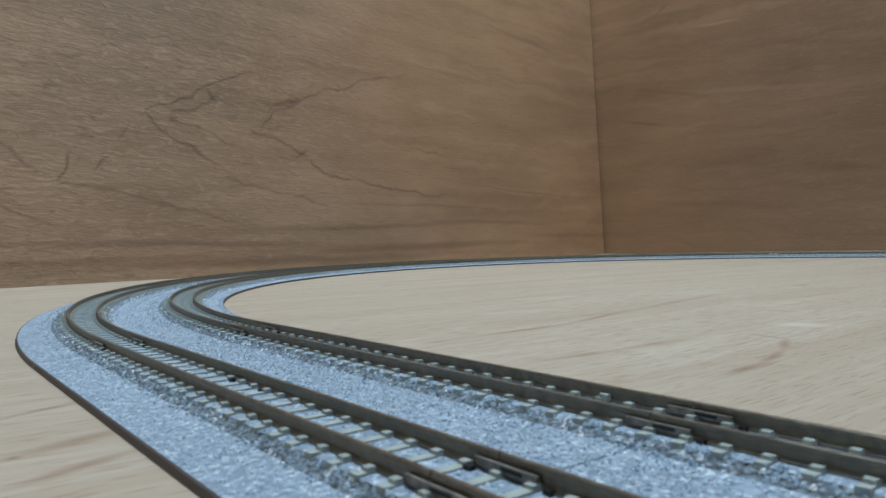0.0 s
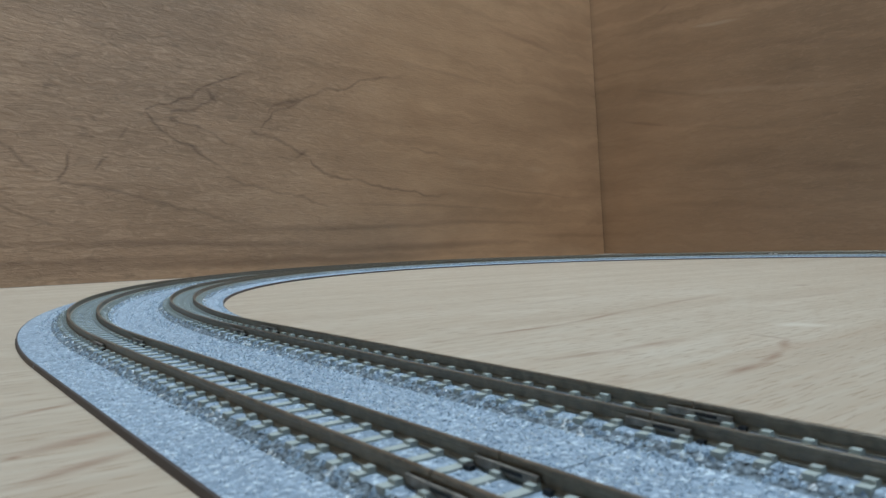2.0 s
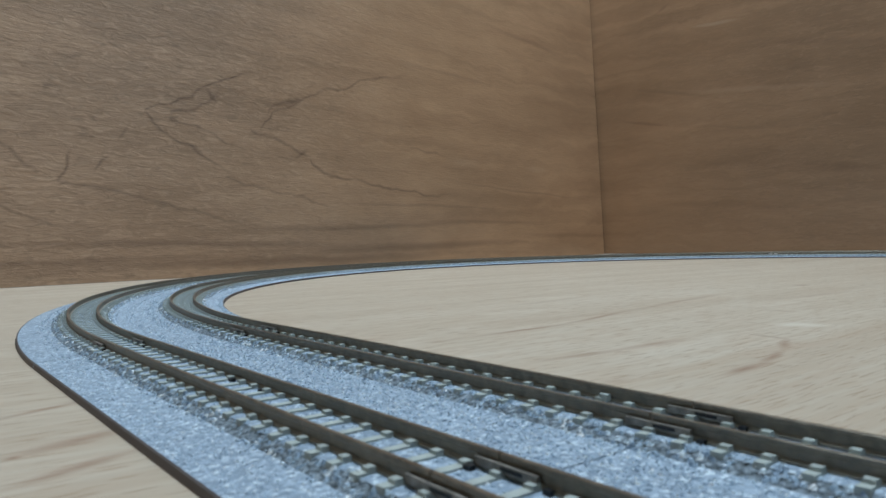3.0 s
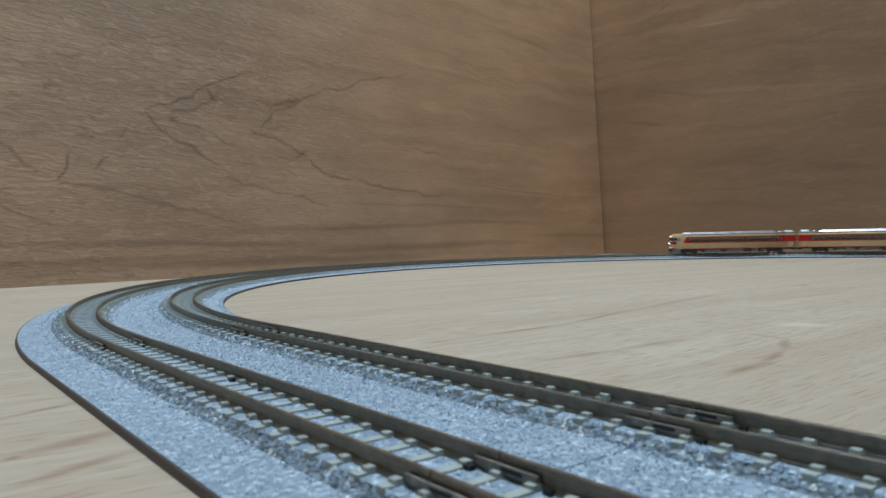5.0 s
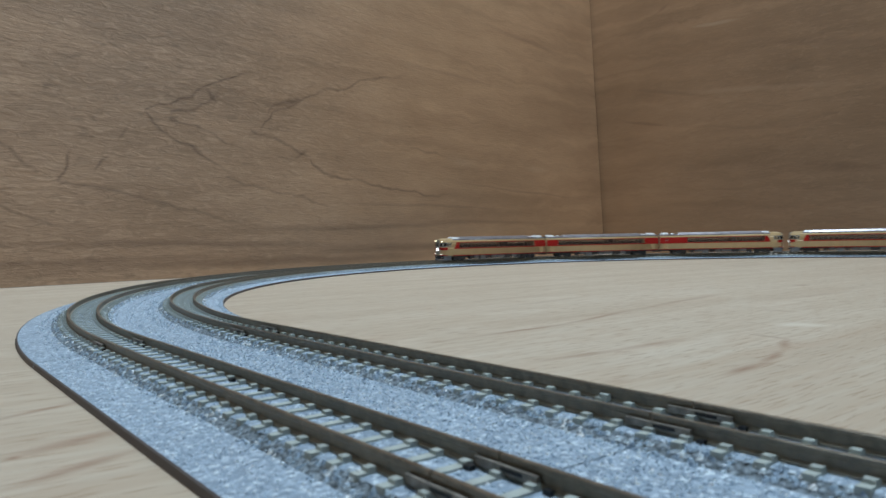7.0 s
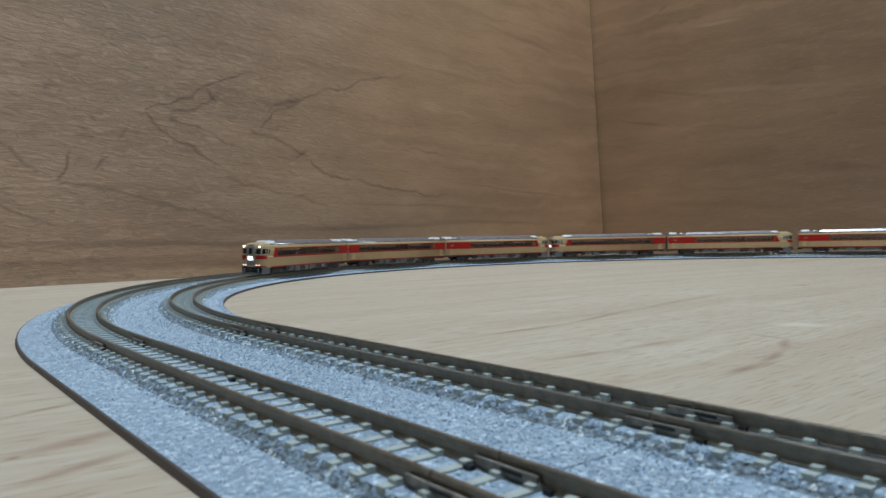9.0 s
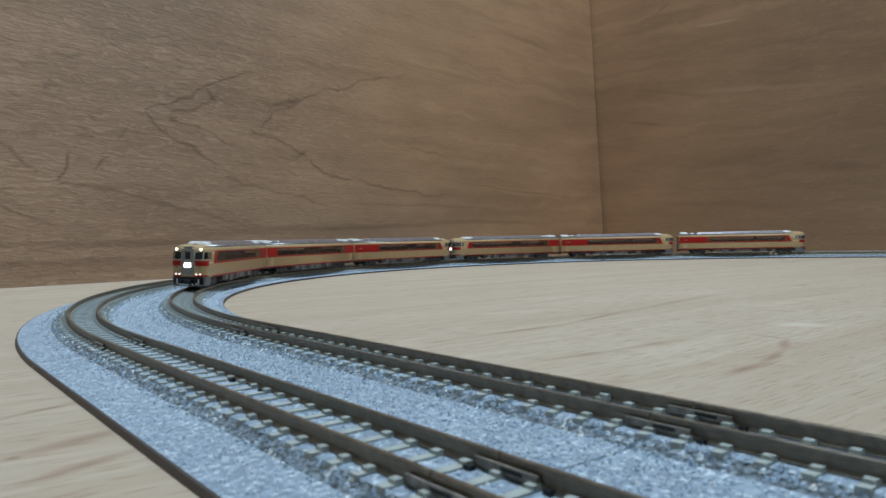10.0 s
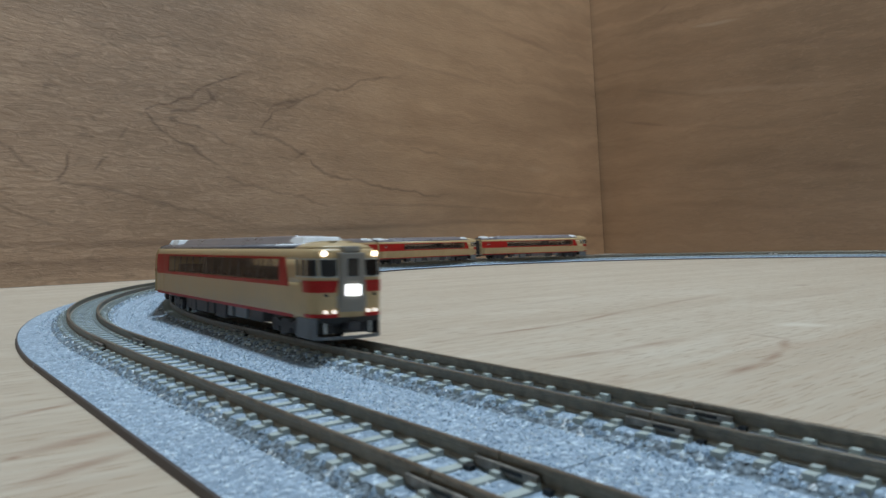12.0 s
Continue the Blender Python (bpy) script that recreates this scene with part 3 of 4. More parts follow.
def track_section(side, s0, s1, density, curved, bright=False):
    where = "outer" if side < 0 else "inner"
    shape = "curved" if curved else "straight"
    t = thing("track_section", f"{shape} model track, grey ballast base, concrete-look sleepers, {where} line", "model track", f"{where} track sections")
    g = 0.00018
    a0, a1 = s0 + g, s1 - g
    o = 0.01845
    bm = bmesh.new()
    rim = 0.0021
    prof = [(-o, 0.0001), (-o - 0.0002, 0.0019), (-o + 0.0003, 0.0021), (-0.0111, 0.0021), (-0.0100, 0.0023), (-0.0077, 0.0034), (-0.0068, 0.0036),
            (0.0068, 0.0036), (0.0077, 0.0034), (0.0100, 0.0023), (0.0111, 0.0021), (o - 0.0003, 0.0021), (o + 0.0002, 0.0019), (o, 0.0001)]
    if side < 0:
        prof[:3] = [(-0.0204, 0.0001), (-0.0201, 0.00115), (-0.0197, 0.0013)]
        prof[-3:] = [(0.0180, rim), (0.01853, rim), (0.01853, 0.0001)]
    else:
        prof[:3] = [(-0.01853, 0.0001), (-0.01853, rim), (-0.0180, rim)]
        prof[-3:] = [(0.0177, 0.0013), (0.0181, 0.00115), (0.0183, 0.0001)]
    sweep(bm, side, a0, a1, prof, mats=[1, 1 if side < 0 else 0, 0, 0, 2, 0, 0, 0, 2, 0, 0, 0 if side < 0 else 1, 1, 1])
    part("ballast_base", bm, [BALLAST, BASE_SIDE, SHOULDER], t, "speckled blue-grey ballast base with brown edge")
    for c in (-0.00485, 0.00485):
        bm = bmesh.new()
        sweep(bm, side, a0, a1, rail_profile(c), step=0.005, mats=[2, 2, 0, 0, 0, 1, 1, 1, 0, 0, 0, 2, 2, 0])
        rail = part("rail", bm, [RAIL, RAIL_TOP, RAIL_FOOT], t, "dull brown metal rail")
        for out in (-1, 1):
            bm = bmesh.new()
            x = c + out * 0.0007
            z0 = 0.0041
            sweep(bm, side, a1 - 0.0062, a1 + 0.0040, [(x - 0.0003, z0), (x + 0.0003, z0), (x + 0.0003, z0 + 0.00095), (x - 0.0003, z0 + 0.00095)], step=0.004)
            part("rail_joiner", bm, JOINER, rail, "metal joiner plate")
            bm = bmesh.new()
            x = c + out * 0.00102
            sweep(bm, side, a1 - 0.0040, a1 - 0.0006, [(x - 0.00006, z0 + 0.0003), (x + 0.00006, z0 + 0.0003), (x + 0.00006, z0 + 0.00075), (x - 0.00006, z0 + 0.00075)], step=0.003)
            part("joiner_slot", bm, BLACK, rail)
            bm = bmesh.new()
            x = c + out * 0.0009
            sweep(bm, side, a1 - 0.0084, a1 - 0.0073, [(x - 0.0004, 0.0035), (x + 0.0004, 0.0035), (x + 0.0004, 0.0042), (x - 0.0004, 0.0042)], step=0.003)
            part("joiner_gap", bm, BLACK, rail)
    for i in range(math.ceil((s0 - 0.0598) / PITCH), math.floor((s1 - 0.0598) / PITCH) + 1):
        s = 0.0598 + i * PITCH
        p, a, tilt = track(side, s, 0, 0)
        ob = new("sleeper", SLEEPER_MESH)
        ob.parent = t
        ob.matrix_local = Matrix.Translation(p) @ Matrix.Rotation(a, 4, "Z") @ Matrix.Rotation(tilt, 4, "Y")
    if bright:
        # very bright tabs added on the rail for the glint of a joint
        for ss in (1.2135, 1.2190):
            bm = bmesh.new()
            sweep(bm, side, ss, ss + 0.0040, [(0.0056, 0.0044), (0.0068, 0.0044), (0.0068, 0.0056), (0.0056, 0.0056)], step=0.004)
            part("glint_tab", bm, BRIGHT, t, "added bright tab standing in for a glint")
    if side > 0 and abs(s1 - S0) < 1e-6:
        bm = bmesh.new()
        sweep(bm, side, 0.0748, 0.0764, [(0.0032, 0.0038), (0.0044, 0.0038), (0.0043, 0.0049), (0.0033, 0.0049)], step=0.002)
        part("raised_clip", bm, SLEEPER, t, "pale rail clip standing proud")
    if side < 0 and abs(s1 - S0) < 1e-6:
        for ss in (0.134, 0.1205, 0.0634):
            bm = bmesh.new()
            sweep(bm, side, ss, ss + 0.0012, [(0.0026, 0.0036), (0.0036, 0.0036), (0.0036, 0.0042), (0.0026, 0.0042)], step=0.002)
            part("terminal_slot", bm, BLACK, t, "small black terminal slot")
    if density:
        ob = new("ballast", grains(side, s0, s1, density))
        ob.parent = t
        tagged(ob, "small pale and dark ballast stones", kind="stuff")
    return t


def tracks():
    for side in (-1, 1):
        q = math.pi / 4 * radius(side)
        # dense pale stones on the near pieces also carry the brighter light there
        track_section(side, 0.0603 - 0.140, 0.0603, 1.5, False)
        track_section(side, 0.0603, S0, 1.4, False)
        for i in range(4):
            track_section(side, S0 + i * q, S0 + (i + 1) * q, (0.55, 0.35, 0.2, 0.0)[i], True, side > 0 and i == 3)
        e = S0 + 4 * q
        for i in range(5):
            track_section(side, e + i * 0.28, e + (i + 1) * 0.28, 0.0, False)


# ---- the train ----
MM = 0.001
HALF = 68.6 * MM
ROOFS = (22.1, 22.7, 23.2, 23.6, 23.85, 24.0)


def narrow(z):
    """Half width of the body at height z, in mm."""
    pts = ((5.8, 9.0), (7.1, 9.22), (14.2, 9.28), (18, 9.15), (20.3, 8.9), (21.3, 8.6), (22.1, 8.1), (22.7, 7.3), (23.2, 6.2), (23.6, 4.6), (23.85, 2.9), (24.0, 0.8))
    for (a, p), (b, q) in zip(pts, pts[1:]):
        if z <= b:
            return p + (q - p) * max(0.0, (z - a)) / (b - a)
    return pts[-1][1]


def slope(z):
    """How far the cab front leans back at height z, in mm."""
    return 0.0 if z < 16 else (z - 16) * 0.12 + max(0, z - 21.3) ** 2 * 0.55


def nose(a, z, off=0.0):
    """A point on the cab end: a mm round the outline from its middle (signed), at height z. Returns x, y in mm."""
    w = narrow(z) + off
    f = 68.6 + off - slope(z)
    r = 3.6
    flat = w - r
    s, a = (1 if a >= 0 else -1), abs(a)
    bow = 0.7
    if a < flat:
        return f - bow * (a / max(flat, 0.01)) ** 2, s * a
    arc = r * math.pi / 2
    if a < flat + arc:
        q = (a - flat) / r
        return f - bow - r + r * math.cos(q), s * (flat + r * math.sin(q))
    return f - bow - r - (a - flat - arc), s * w


def outline(z, front, rear):
    pts = []
    n = 22
    span = 9.65 + 3.6
    for end, cab in ((1, front), (-1, rear)):
        for i in range(n + 1):
            if cab and narrow(z) > 3.7:
                a = span * (2 * i / n - 1)
                w = narrow(z)
                x, y = nose(a * (w - 3.6 + 3.6 * math.pi / 2 + 3) / span, z)
            else:
                y = narrow(z) * (2 * i / n - 1)
                x = 68.6 - (slope(z) if cab else 0)
            pts.append((x * end * MM, y * end * MM, z * MM))
    return pts


def shell(levels, front, rear):
    bm = bmesh.new()
    rings = [[bm.verts.new(p) for p in outline(z, front, rear)] for z in levels]
    n = len(rings[0])
    for a, b in zip(rings, rings[1:]):
        for i in range(n):
            bm.faces.new((a[i], a[(i + 1) % n], b[(i + 1) % n], b[i]))
    bm.faces.new(rings[0][::-1])
    bm.faces.new(rings[-1])
    return bm


def end_block(zs, end, cab, x):
    """The closed end of the body between two levels, from the plane x (mm) to the end of the car."""
    bm = bmesh.new()
    rings = []
    for z in zs:
        pts = outline(z, cab, cab)[:23]
        ring = [(end * p[0], end * p[1], p[2]) for p in pts] + [(x * MM, end * narrow(z) * MM, z * MM), (x * MM, -end * narrow(z) * MM, z * MM)]
        rings.append([bm.verts.new(p) for p in ring])
    n = len(rings[0])
    for a, b in zip(rings, rings[1:]):
        for i in range(n):
            bm.faces.new((a[i], a[(i + 1) % n], b[(i + 1) % n], b[i]))
    bm.faces.new(rings[0][::-1])
    bm.faces.new(rings[-1])
    return bm


def slab(grid_fn, us, zs, t=0.12):
    """A thin plate that follows the body: grid_fn(u, z, off) gives x, y in mm."""
    bm = bmesh.new()
    top = [[bm.verts.new((*[c * MM for c in grid_fn(u, z, t)], z * MM)) for u in us] for z in zs]
    low = [[bm.verts.new((*[c * MM for c in grid_fn(u, z, -0.15)], z * MM)) for u in us] for z in zs]
    for i in range(len(zs) - 1):
        for j in range(len(us) - 1):
            bm.faces.new((top[i][j], top[i][j + 1], top[i + 1][j + 1], top[i + 1][j]))
    rim = [(0, j) for j in range(len(us))] + [(i, len(us) - 1) for i in range(1, len(zs))] + \
          [(len(zs) - 1, j) for j in range(len(us) - 2, -1, -1)] + [(i, 0) for i in range(len(zs) - 2, 0, -1)]
    for (a, b), (c, d) in zip(rim, rim[1:] + rim[:1]):
        bm.faces.new((top[a][b], low[a][b], low[c][d], top[c][d]))
    return bm


def span(a, b, n):
    return [a + (b - a) * i / n for i in range(n + 1)]


def flank(sy):
    return lambda x, z, off: (x, sy * (narrow(z) + off))


def bogie(parent, x, name="bogie"):
    b = new(name)
    b.empty_display_size = 0.005
    b.parent = parent
    b.matrix_local = pose(x * MM, 0, 0)
    for sy in (-1, 1):
        bm = bmesh.new()
        y = sy * 6.6
        for x0, x1, z0, z1 in ((-8.2, 8.2, 2.7, 4.0), (-7.6, -4.0, 1.4, 4.6), (4.0, 7.6, 1.4, 4.6), (-2.4, 2.4, 1.3, 4.9)):
            add_box(bm, x0 * MM, x1 * MM, (y - 0.7) * MM, (y + 0.7) * MM, z0 * MM, z1 * MM, 0.0002)
        tagged(mesh_object("side_frame", bm, UNDER, b), "dark grey bogie frame")
    for wx in (-5.7, 5.7):
        bm = bmesh.new()
        for sy in (-1, 1):
            add_disc(bm, (wx * MM, (sy * 4.6 - 0.55) * MM, 2.75 * MM), 2.72 * MM, 1.1 * MM, "y", 20)
        add_disc(bm, (wx * MM, -4.2 * MM, 2.75 * MM), 0.6 * MM, 8.4 * MM, "y", 8)
        mesh_object("wheelset", bm, WHEEL, b)
    mesh_object("bolster", box(-7 * MM, 7 * MM, -4.0 * MM, 4.0 * MM, 3.2 * MM, 5.6 * MM, 0.0002), UNDER, b)
    return b


def cab_end(car, end, lit, sign=False):
    """Windows, stripes, lamps and plough of one driving end; end is +1 or -1."""
    def place(fn):
        return lambda a, z, off: tuple(end * c for c in fn(a, z, off))
    at = place(nose)
    for s in (-1, 1):
        rake = lambda u, z, off, s=s: at(s * (3.45 + (14.8 - z) * 0.22 + u * (10.35 - (14.8 - z) * 0.22)), z, off)
        part("nose_stripe", slab(rake, span(0, 1, 14), (12.1, 13.4, 14.8)), RED, car, "crimson cab stripe")
        for z in (12.9, 13.75):
            part("stripe_bead", slab(at, span(s * 4.6, s * 10.6, 8), (z, z + 0.12), 0.2), RED, car)
        for name, a, b in (("cab_window", 3.75, 7.45), ("corner_window", 8.35, 11.5), ("cab_side_window", 12.5, 14.3), ("cab_side_window", 15.9, 17.2)):
            frame_part = part("window_frame", slab(at, span(s * (a - 0.3), s * (b + 0.3), 6), (15.5, 18, 19.9), 0.09), FRAMEGREY, car, "pale metal window frame")
            part(name, slab(at, span(s * a, s * b, 5), (15.85, 18, 19.55), 0.15), CAB_GLASS, frame_part, "dark cab glazing")
        part("wiper", slab(at, span(s * 4.6, s * 6.4, 2), (15.7, 15.95), 0.32), BLACK, car)
        part("handrail", slab(at, span(s * 3.5, s * 3.68, 1), (8.6, 11.4), 0.4), FRAMEGREY, car)
        part("front_apron", slab(at, span(s * 0.1, s * 8.0, 10), (5.2, 5.9, 6.4)), BLACK, car, "black lower front")
        part("lower_stripe", slab(at, span(s * 3.4, s * 13.0, 12), (6.4, 6.8, 7.2)), RED, car)
        bm = bmesh.new()
        x, y = nose(s * 6.6, 20.9)
        add_disc(bm, (end * (x - 0.9) * MM, end * y * MM, 20.95 * MM), 0.64 * MM, end * 1.5 * MM, "x", 16, end * 0.3 * MM)
        head = part("headlight", bm, LIT if lit else LENS, car, "glowing round headlight" if lit else "clear round headlight", True)
        bm = bmesh.new()
        add_disc(bm, (end * (x - 1.4) * MM, end * y * MM, 20.95 * MM), 0.92 * MM, end * 1.75 * MM, "x", 16)
        part("headlight_rim", bm, CREAM, head)
        for a in (4.4, 6.4):
            bm = bmesh.new()
            x, y = nose(s * a, 7.7)
            add_disc(bm, (end * (x - 0.3) * MM, end * y * MM, 7.7 * MM), 0.46 * MM, end * 0.7 * MM, "x", 12, end * 0.2 * MM)
            part("marker_lamp", bm, LIT_SMALL if lit else LENS, car, "pale marker lamp", True)
        bm = bmesh.new()
        x, y = nose(s * 6.2, 12.2)
        add_disc(bm, (end * (x - 0.3) * MM, end * y * MM, 11.5 * MM), 0.4 * MM, end * 0.5 * MM, "x", 10)
        part("horn_port", bm, BLACK, car)
        part("plough_side", slab(at, span(s * 9.6, s * 17.5, 10), (1.5, 3.5, 6.2), 0.1), SKIRT, car, "grey front skirt")
        part("skirt_post", slab(at, span(s * 8.3, s * 9.7, 4), (1.5, 3.5, 6.3), 0.12), SKIRT, car, "grey skirt post")
    x = 68.6
    part("gangway_door", box(*sorted((end * (x - 2.5) * MM, end * (x + 0.55) * MM)), -3.25 * MM, 3.25 * MM, 7.6 * MM, 21.2 * MM, 0.0004), DOORGREY, car, "grey front gangway door")
    part("gangway_hood", box(*sorted((end * (x - 4.5) * MM, end * (x + 0.15) * MM)), -2.3 * MM, 2.3 * MM, 21.3 * MM, 22.7 * MM, 0.0005), DOORGREY, car)
    part("door_window", box(*sorted((end * (x - 1.0) * MM, end * (x + 0.65) * MM)), -1.45 * MM, 1.45 * MM, 15.7 * MM, 19.9 * MM, 0.0003), CAB_GLASS, car, "dark door window")
    part("train_sign", box(*sorted((end * (x - 1.0) * MM, end * (x + 1.05) * MM)), -1.9 * MM, 1.9 * MM, 11.3 * MM, 13.95 * MM, 0.0004), MARK if lit or sign else PALE, car,
         "glowing white train sign" if lit or sign else "pale blank train sign")
    # black block put where the open space behind the skirt is only in shade
    bm = bmesh.new()
    add_box(bm, *sorted((end * 56 * MM, end * 65.2 * MM)), -7.4 * MM, 7.4 * MM, 2.3 * MM, 5.9 * MM, 0.0004)
    part("recess_fill", bm, BLACK, car, "black block for the shade in the open recess")
    part("snow_plough", slab(at, span(-11.5, 11.5, 24), (1.3, 1.7, 2.1), 0.2), SKIRT, car, "grey bar of the snow plough")
    part("step", box(*sorted((end * 65.5 * MM, end * 68.4 * MM)), -3.0 * MM, 3.0 * MM, 6.0 * MM, 6.5 * MM, 0.0001), UNDER, car)
    part("coupler", box(*sorted((end * 66 * MM, end * 70.2 * MM)), -1.3 * MM, 1.3 * MM, 3.3 * MM, 5.4 * MM, 0.0003), UNDER, car)
    for y, m in ((-6.1, LENS), (-4.5, UNDER), (3.6, UNDER), (5.4, LENS)):
        bm = bmesh.new()
        add_disc(bm, (end * 67.2 * MM, y * MM, 2.6 * MM), 0.32 * MM, 3.2 * MM, "z", 8)
        add_disc(bm, (end * 67.2 * MM, y * MM, 5.2 * MM), 0.5 * MM, 0.7 * MM, "z", 8)
        part("brake_hose", bm, m, car, "hanging brake hose", True)


def rail_car(label, front, rear, red_front, red_rear, lit=False, sign=False):
    """A diesel express car: x forwards, origin on the rails. red_front, red_rear: lengths of the windowless red panels, mm."""
    car = thing("train_car", label, "model train car", "cars of the model train")
    part("body", shell((5.8, 7.1, 10, 13.1, 14.2), front, rear), CREAM, car, "cream painted body", True)
    part("cornice", shell((19.6, 20.3, 21.3, 22.1), front, rear), CREAM, car, "cream band under the roof", True)
    if front or rear:
        end = 1 if front else -1
        part("roof", end_block(ROOFS, -end, False, end * 54.5), ROOF, car, "grey arched roof", True)
        part("roof_front", end_block(ROOFS, end, True, end * 54.5), CREAM, car, "cream roof over the cab", True)
    else:
        part("roof", shell(ROOFS, False, False), ROOF, car, "grey arched roof", True)
    x0 = -68.4 if not rear else -(68.6 - 20.5)
    x1 = 68.4 if not front else 68.6 - 20.5
    zs = (13.2, 15.6, 18, 20.1)
    wa = x0 + (red_rear if not rear else 0)
    wb = x1 - (red_front if not front else 0)
    part("body_end", end_block((14.2, 15.6, 18, 19.6), 1, front, wb), CREAM, car, "", True)
    part("body_end", end_block((14.2, 15.6, 18, 19.6), -1, rear, wa), CREAM, car, "", True)
    # rows of seats, two a side
    bm = bmesh.new()
    for i in range(int((wb - wa - 3) / 5.4)):
        x = wa + 3 + i * 5.4
        for y in (-6.9, -3.8, 0.9, 4.0):
            add_box(bm, x * MM, (x + 1.3) * MM, y * MM, (y + 2.8) * MM, 14.1 * MM, 16.8 * MM, 0, 0.0002)
            add_box(bm, (x + 1.2) * MM, (x + 3.6) * MM, y * MM, (y + 2.8) * MM, 14.1 * MM, 15.2 * MM)
    part("seats", bm, SEAT, car, "dark rows of seats behind the glazing")
    part("partition", box((wa + (wb - wa) * 0.36) * MM, (wa + (wb - wa) * 0.36 + 0.8) * MM, -8.2 * MM, 8.2 * MM, 14.1 * MM, 19.7 * MM), POST, car)
    for sy in (-1, 1):
        fn = flank(sy)
        part("upper_line", slab(fn, (x0, x1), (19.6, 20.15), 0.12), RED, car)
        part("waist_line", slab(fn, (x0, x1), (13.2, 13.7, 14.2), 0.12), RED, car, "crimson line under the windows")
        part("lower_line", slab(fn, (-56 if rear else -68.4, 56 if front else 68.4), (5.8, 6.2, 6.6), 0.12), RED, car)
        if not rear:
            part("red_panel", slab(fn, (x0, wa), zs, 0.13), RED, car, "crimson panel beside the windows")
        if not front:
            panel = part("red_panel", slab(fn, (wb, x1), zs, 0.13), RED, car, "crimson panel beside the windows")
            if red_front > 25:
                for z in (16.6, 17.5, 18.4):
                    part("louvre", slab(fn, (x1 - 9.5, x1 - 6.0), (z, z + 0.4), 0.2), POST if z > 17 else FRAMEGREY, panel)
        for end, cab in ((1, front), (-1, rear)):
            if cab:
                lean = lambda u, z, off, e=end, s=sy: (e * (48.1 + u * (6.0 - (z - 13.2) * 0.42)), s * (narrow(z) + off))
                part("slanted_panel", slab(lean, (0, 1), (13.2, 15.6, 18, 20.1), 0.13), RED, car, "slanted crimson panel behind the cab")
        n = max(6, round((wb - wa) / 7.4))
        w = (wb - wa) / n
        for i in range(n):
            a = wa + i * w
            g = 0.42 if i % 2 else 0.2
            part("window", slab(fn, (a + 0.2, a + w - g), (14.2, 15.6, 18, 19.6), -0.05), GLASS, car)
            part("window_post", slab(fn, (a + w - g, a + w + 0.2), (14.1, 15.6, 18, 19.7), 0.03), POST, car)
        # doors at the blind ends
        for end, cab in ((1, front), (-1, rear)):
            dx = end * (62.0 if not cab else 53.5 + 4.2)
            if not cab:
                part("door", slab(fn, (dx - 2.4, dx + 2.4), (7.2, 10, 13.1), 0.07), CREAM, car, "cream folding door")
        # underfloor boxes and tanks
        r = random.Random(3 + (sy > 0))
        x = -34.0
        while x < 32:
            w = r.uniform(4, 11)
            z = r.uniform(1.7, 2.9)
            part("equipment_box", box(x * MM, min(34, x + w) * MM, *sorted((sy * 4.2 * MM, sy * r.uniform(7.9, 8.9) * MM)), z * MM, 5.9 * MM, 0.0003),
                 UNDER if r.random() < 0.7 else SKIRT, car, "dark underfloor equipment")
            x += w + r.uniform(0.5, 2.2)
    part("underframe", box(-66 * MM, 66 * MM, -5.0 * MM, 5.0 * MM, 4.4 * MM, 5.95 * MM), UNDER, car)
    # roof plant
    h0 = -48.5 if not rear else -49.0
    h1 = 48.5 if not front else 49.0
    bm = bmesh.new()
    add_box(bm, h0 * MM, h1 * MM, -6.3 * MM, 6.3 * MM, 22.9 * MM, 25.4 * MM, 0.0005, 0.0024)
    part("air_duct", bm, DUCT, car, "long raised grey roof duct")
    for end, cab in ((1, front), (-1, rear)):
        if cab:
            bm = bmesh.new()
            add_box(bm, *sorted((end * 44.0 * MM, end * 55.0 * MM)), -6.4 * MM, 6.4 * MM, 22.3 * MM, 25.1 * MM, 0.0004, 0.0018)
            part("air_conditioner", bm, PALE, car, "pale grey roof cooling unit")
        else:
            for a, b, w, z in ((50.5, 55.0, 3.0, 24.7), (57.5, 66.8, 4.9, 25.4)):
                bm = bmesh.new()
                add_box(bm, *sorted((end * a * MM, end * b * MM)), -w * MM, w * MM, 23.0 * MM, z * MM, 0.0004, 0.0011)
                part("roof_unit", bm, PALE, car, "pale roof ventilator")
            part("gangway", box(*sorted((end * 67.5 * MM, end * 69.9 * MM)), -3.6 * MM, 3.6 * MM, 6.2 * MM, 20.6 * MM, 0.0004), UNDER, car, "dark gangway bellows")
            part("coupler", box(*sorted((end * 66 * MM, end * 70.4 * MM)), -1.3 * MM, 1.3 * MM, 3.3 * MM, 5.4 * MM, 0.0003), UNDER, car)
    if front:
        cab_end(car, 1, lit, sign)
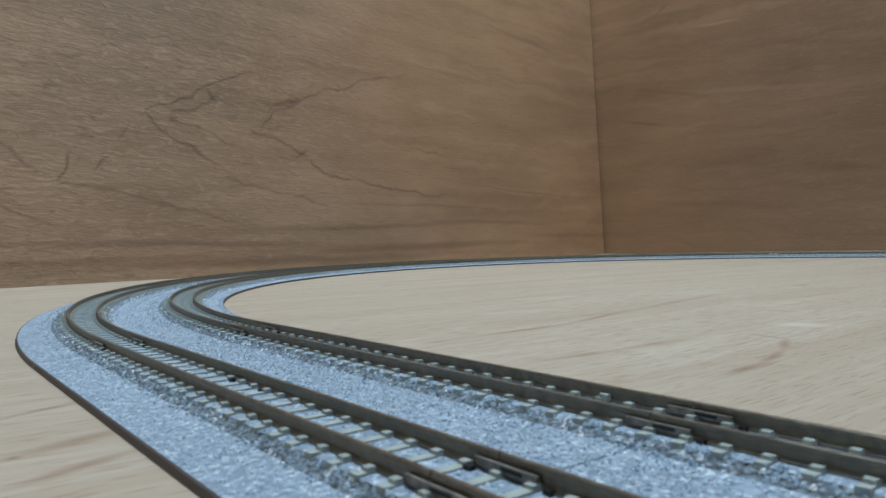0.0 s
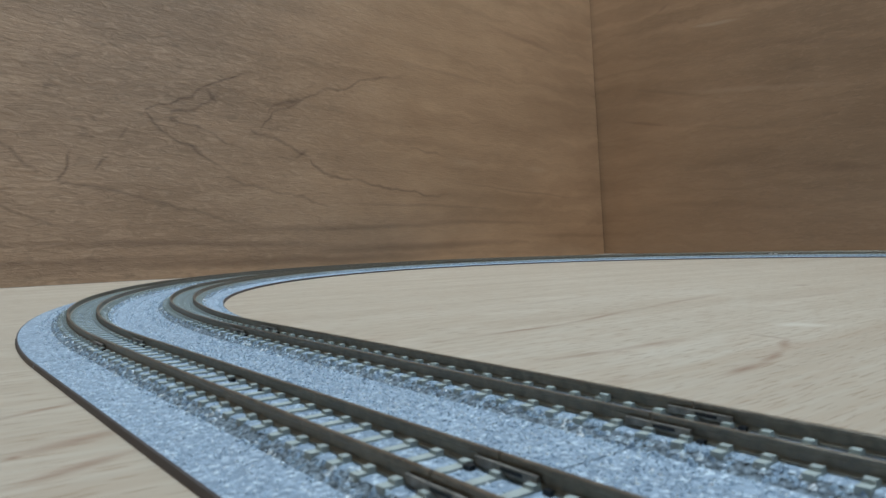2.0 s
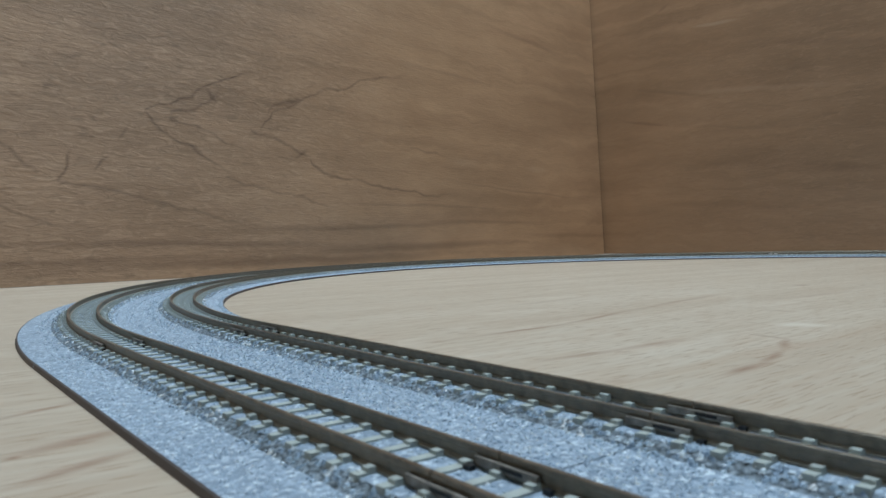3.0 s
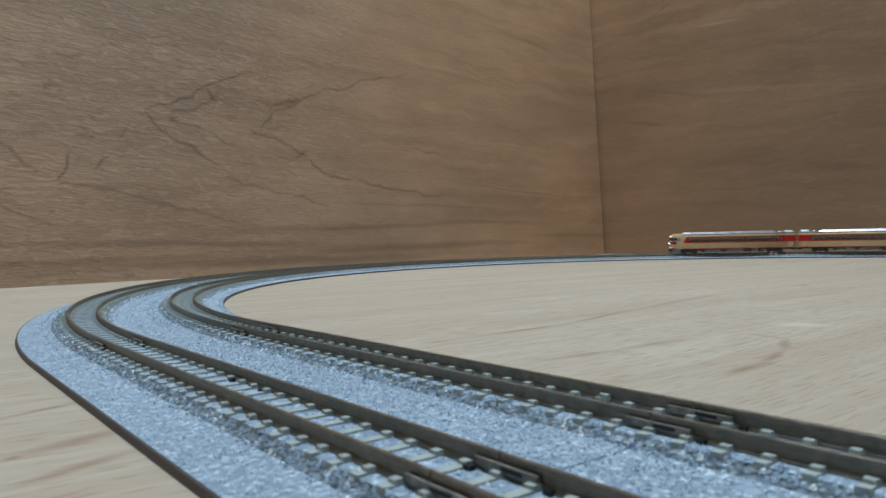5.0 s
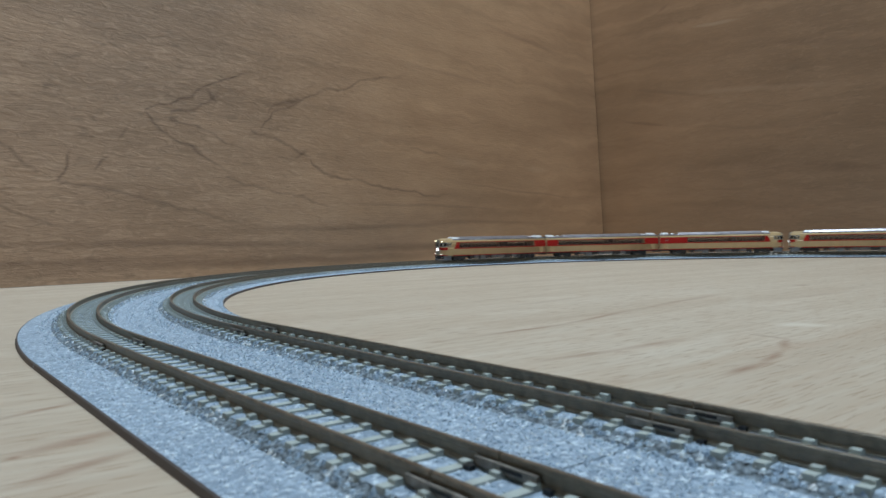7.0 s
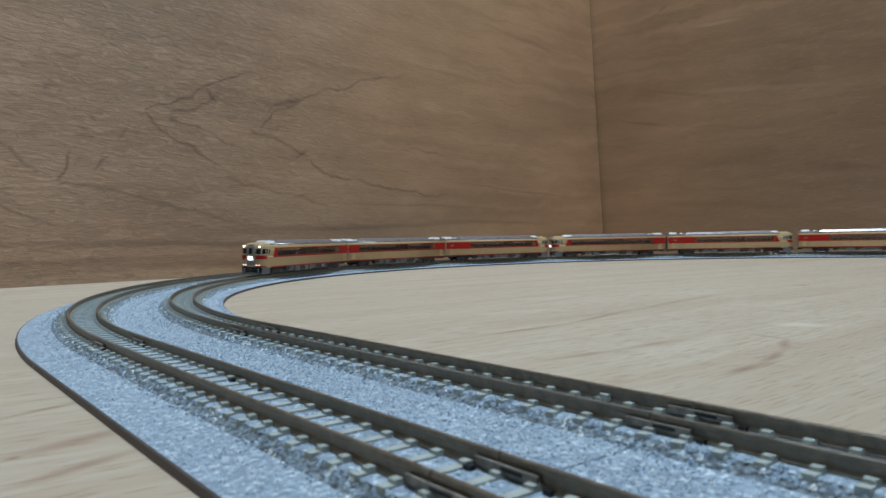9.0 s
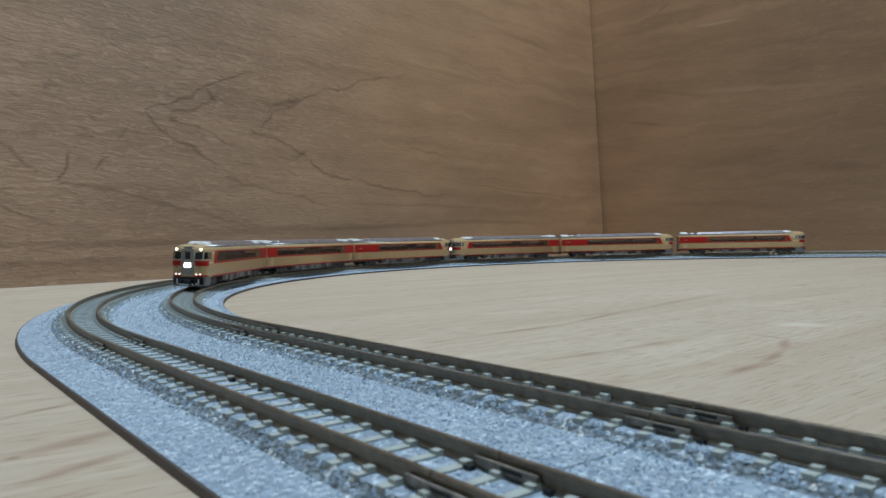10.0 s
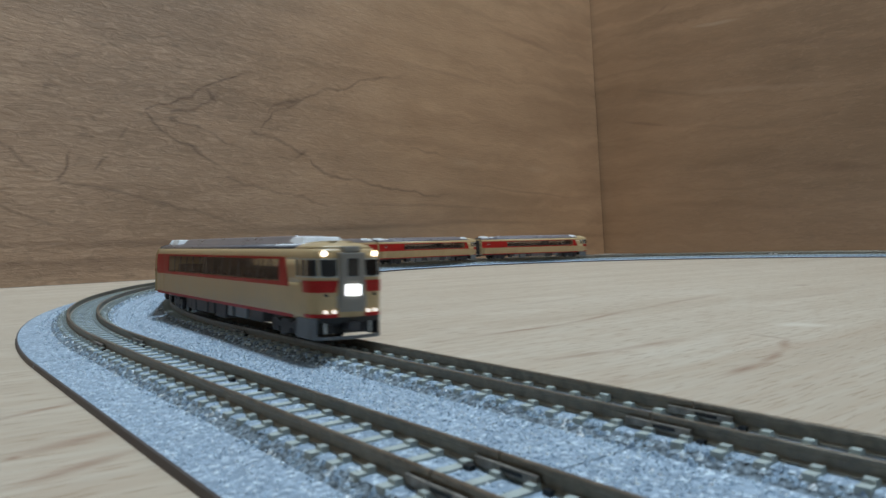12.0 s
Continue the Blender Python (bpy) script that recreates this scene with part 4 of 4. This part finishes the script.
    if rear:
        cab_end(car, -1, False)
    return car, [bogie(car, 47.0), bogie(car, -47.0)]


def head_at(t):
    """Place of the train's nose along the inner track."""
    return HEAD[0] + HEAD[1] * (t - 8.5) + HEAD[2] * (t - 8.5) ** 2


HEAD = (0.5968, -0.1370, 0.00225)
CAR_STEP = 0.1434
SHIFT = (0.0, -0.0018, -0.0035, -0.0015, -0.002, 0.0)   # close couplings between coaches, longer ones between cabs


def car_rows(k):
    rows, front, back = [], [], []
    for i in range(121):
        t = i * 0.1
        c = head_at(t) + 0.0693 + k * CAR_STEP + SHIFT[k]
        pa, aa, ta = track(1, c - 0.047, 0, RAIL_Z)
        pb, ab, tb = track(1, c + 0.047, 0, RAIL_Z)
        run = (pa - pb).normalized()
        yaw = math.atan2(run.y, run.x)
        m = Matrix.Translation((pa + pb) / 2) @ Matrix.Rotation(yaw, 4, "Z") @ Matrix.Rotation(-(ta + tb) / 2, 4, "X")
        rows.append((t, m))
        for out, a, x in ((front, aa, 0.047), (back, ab, -0.047)):
            way = -heading(a)
            turn = math.atan2(way.y, way.x) - yaw
            turn = (turn + math.pi) % (2 * math.pi) - math.pi
            out.append((t, pose(x, 0, 0, 0, 0, math.degrees(turn))))
    return rows, front, back


TRAIN = []


def train():
    TRAIN.append(rail_car("cream and crimson model railcar with lit headlights and sign", True, False, 0, 16, True))
    TRAIN.append(rail_car("cream and crimson model coach between two railcars", False, False, 13, 17))
    TRAIN.append(rail_car("cream and crimson model railcar, cab trailing, long red panel", False, True, 31, 0))
    TRAIN.append(rail_car("cream and crimson model railcar, leading cab with lit sign, mid-train", True, False, 0, 15, sign=True))
    TRAIN.append(rail_car("cream and crimson model railcar, trailing cab before the last car", False, True, 31, 0))
    TRAIN.append(rail_car("last cream and crimson model railcar with dark trailing cab", False, True, 31, 0))


def motions():
    for k, (car, (front, back)) in enumerate(TRAIN):
        rows, fr, bk = car_rows(k)
        walk(car, rows)
        walk(front, fr)
        walk(back, bk)


board()
walls()
room()
train()
tracks()
motions()
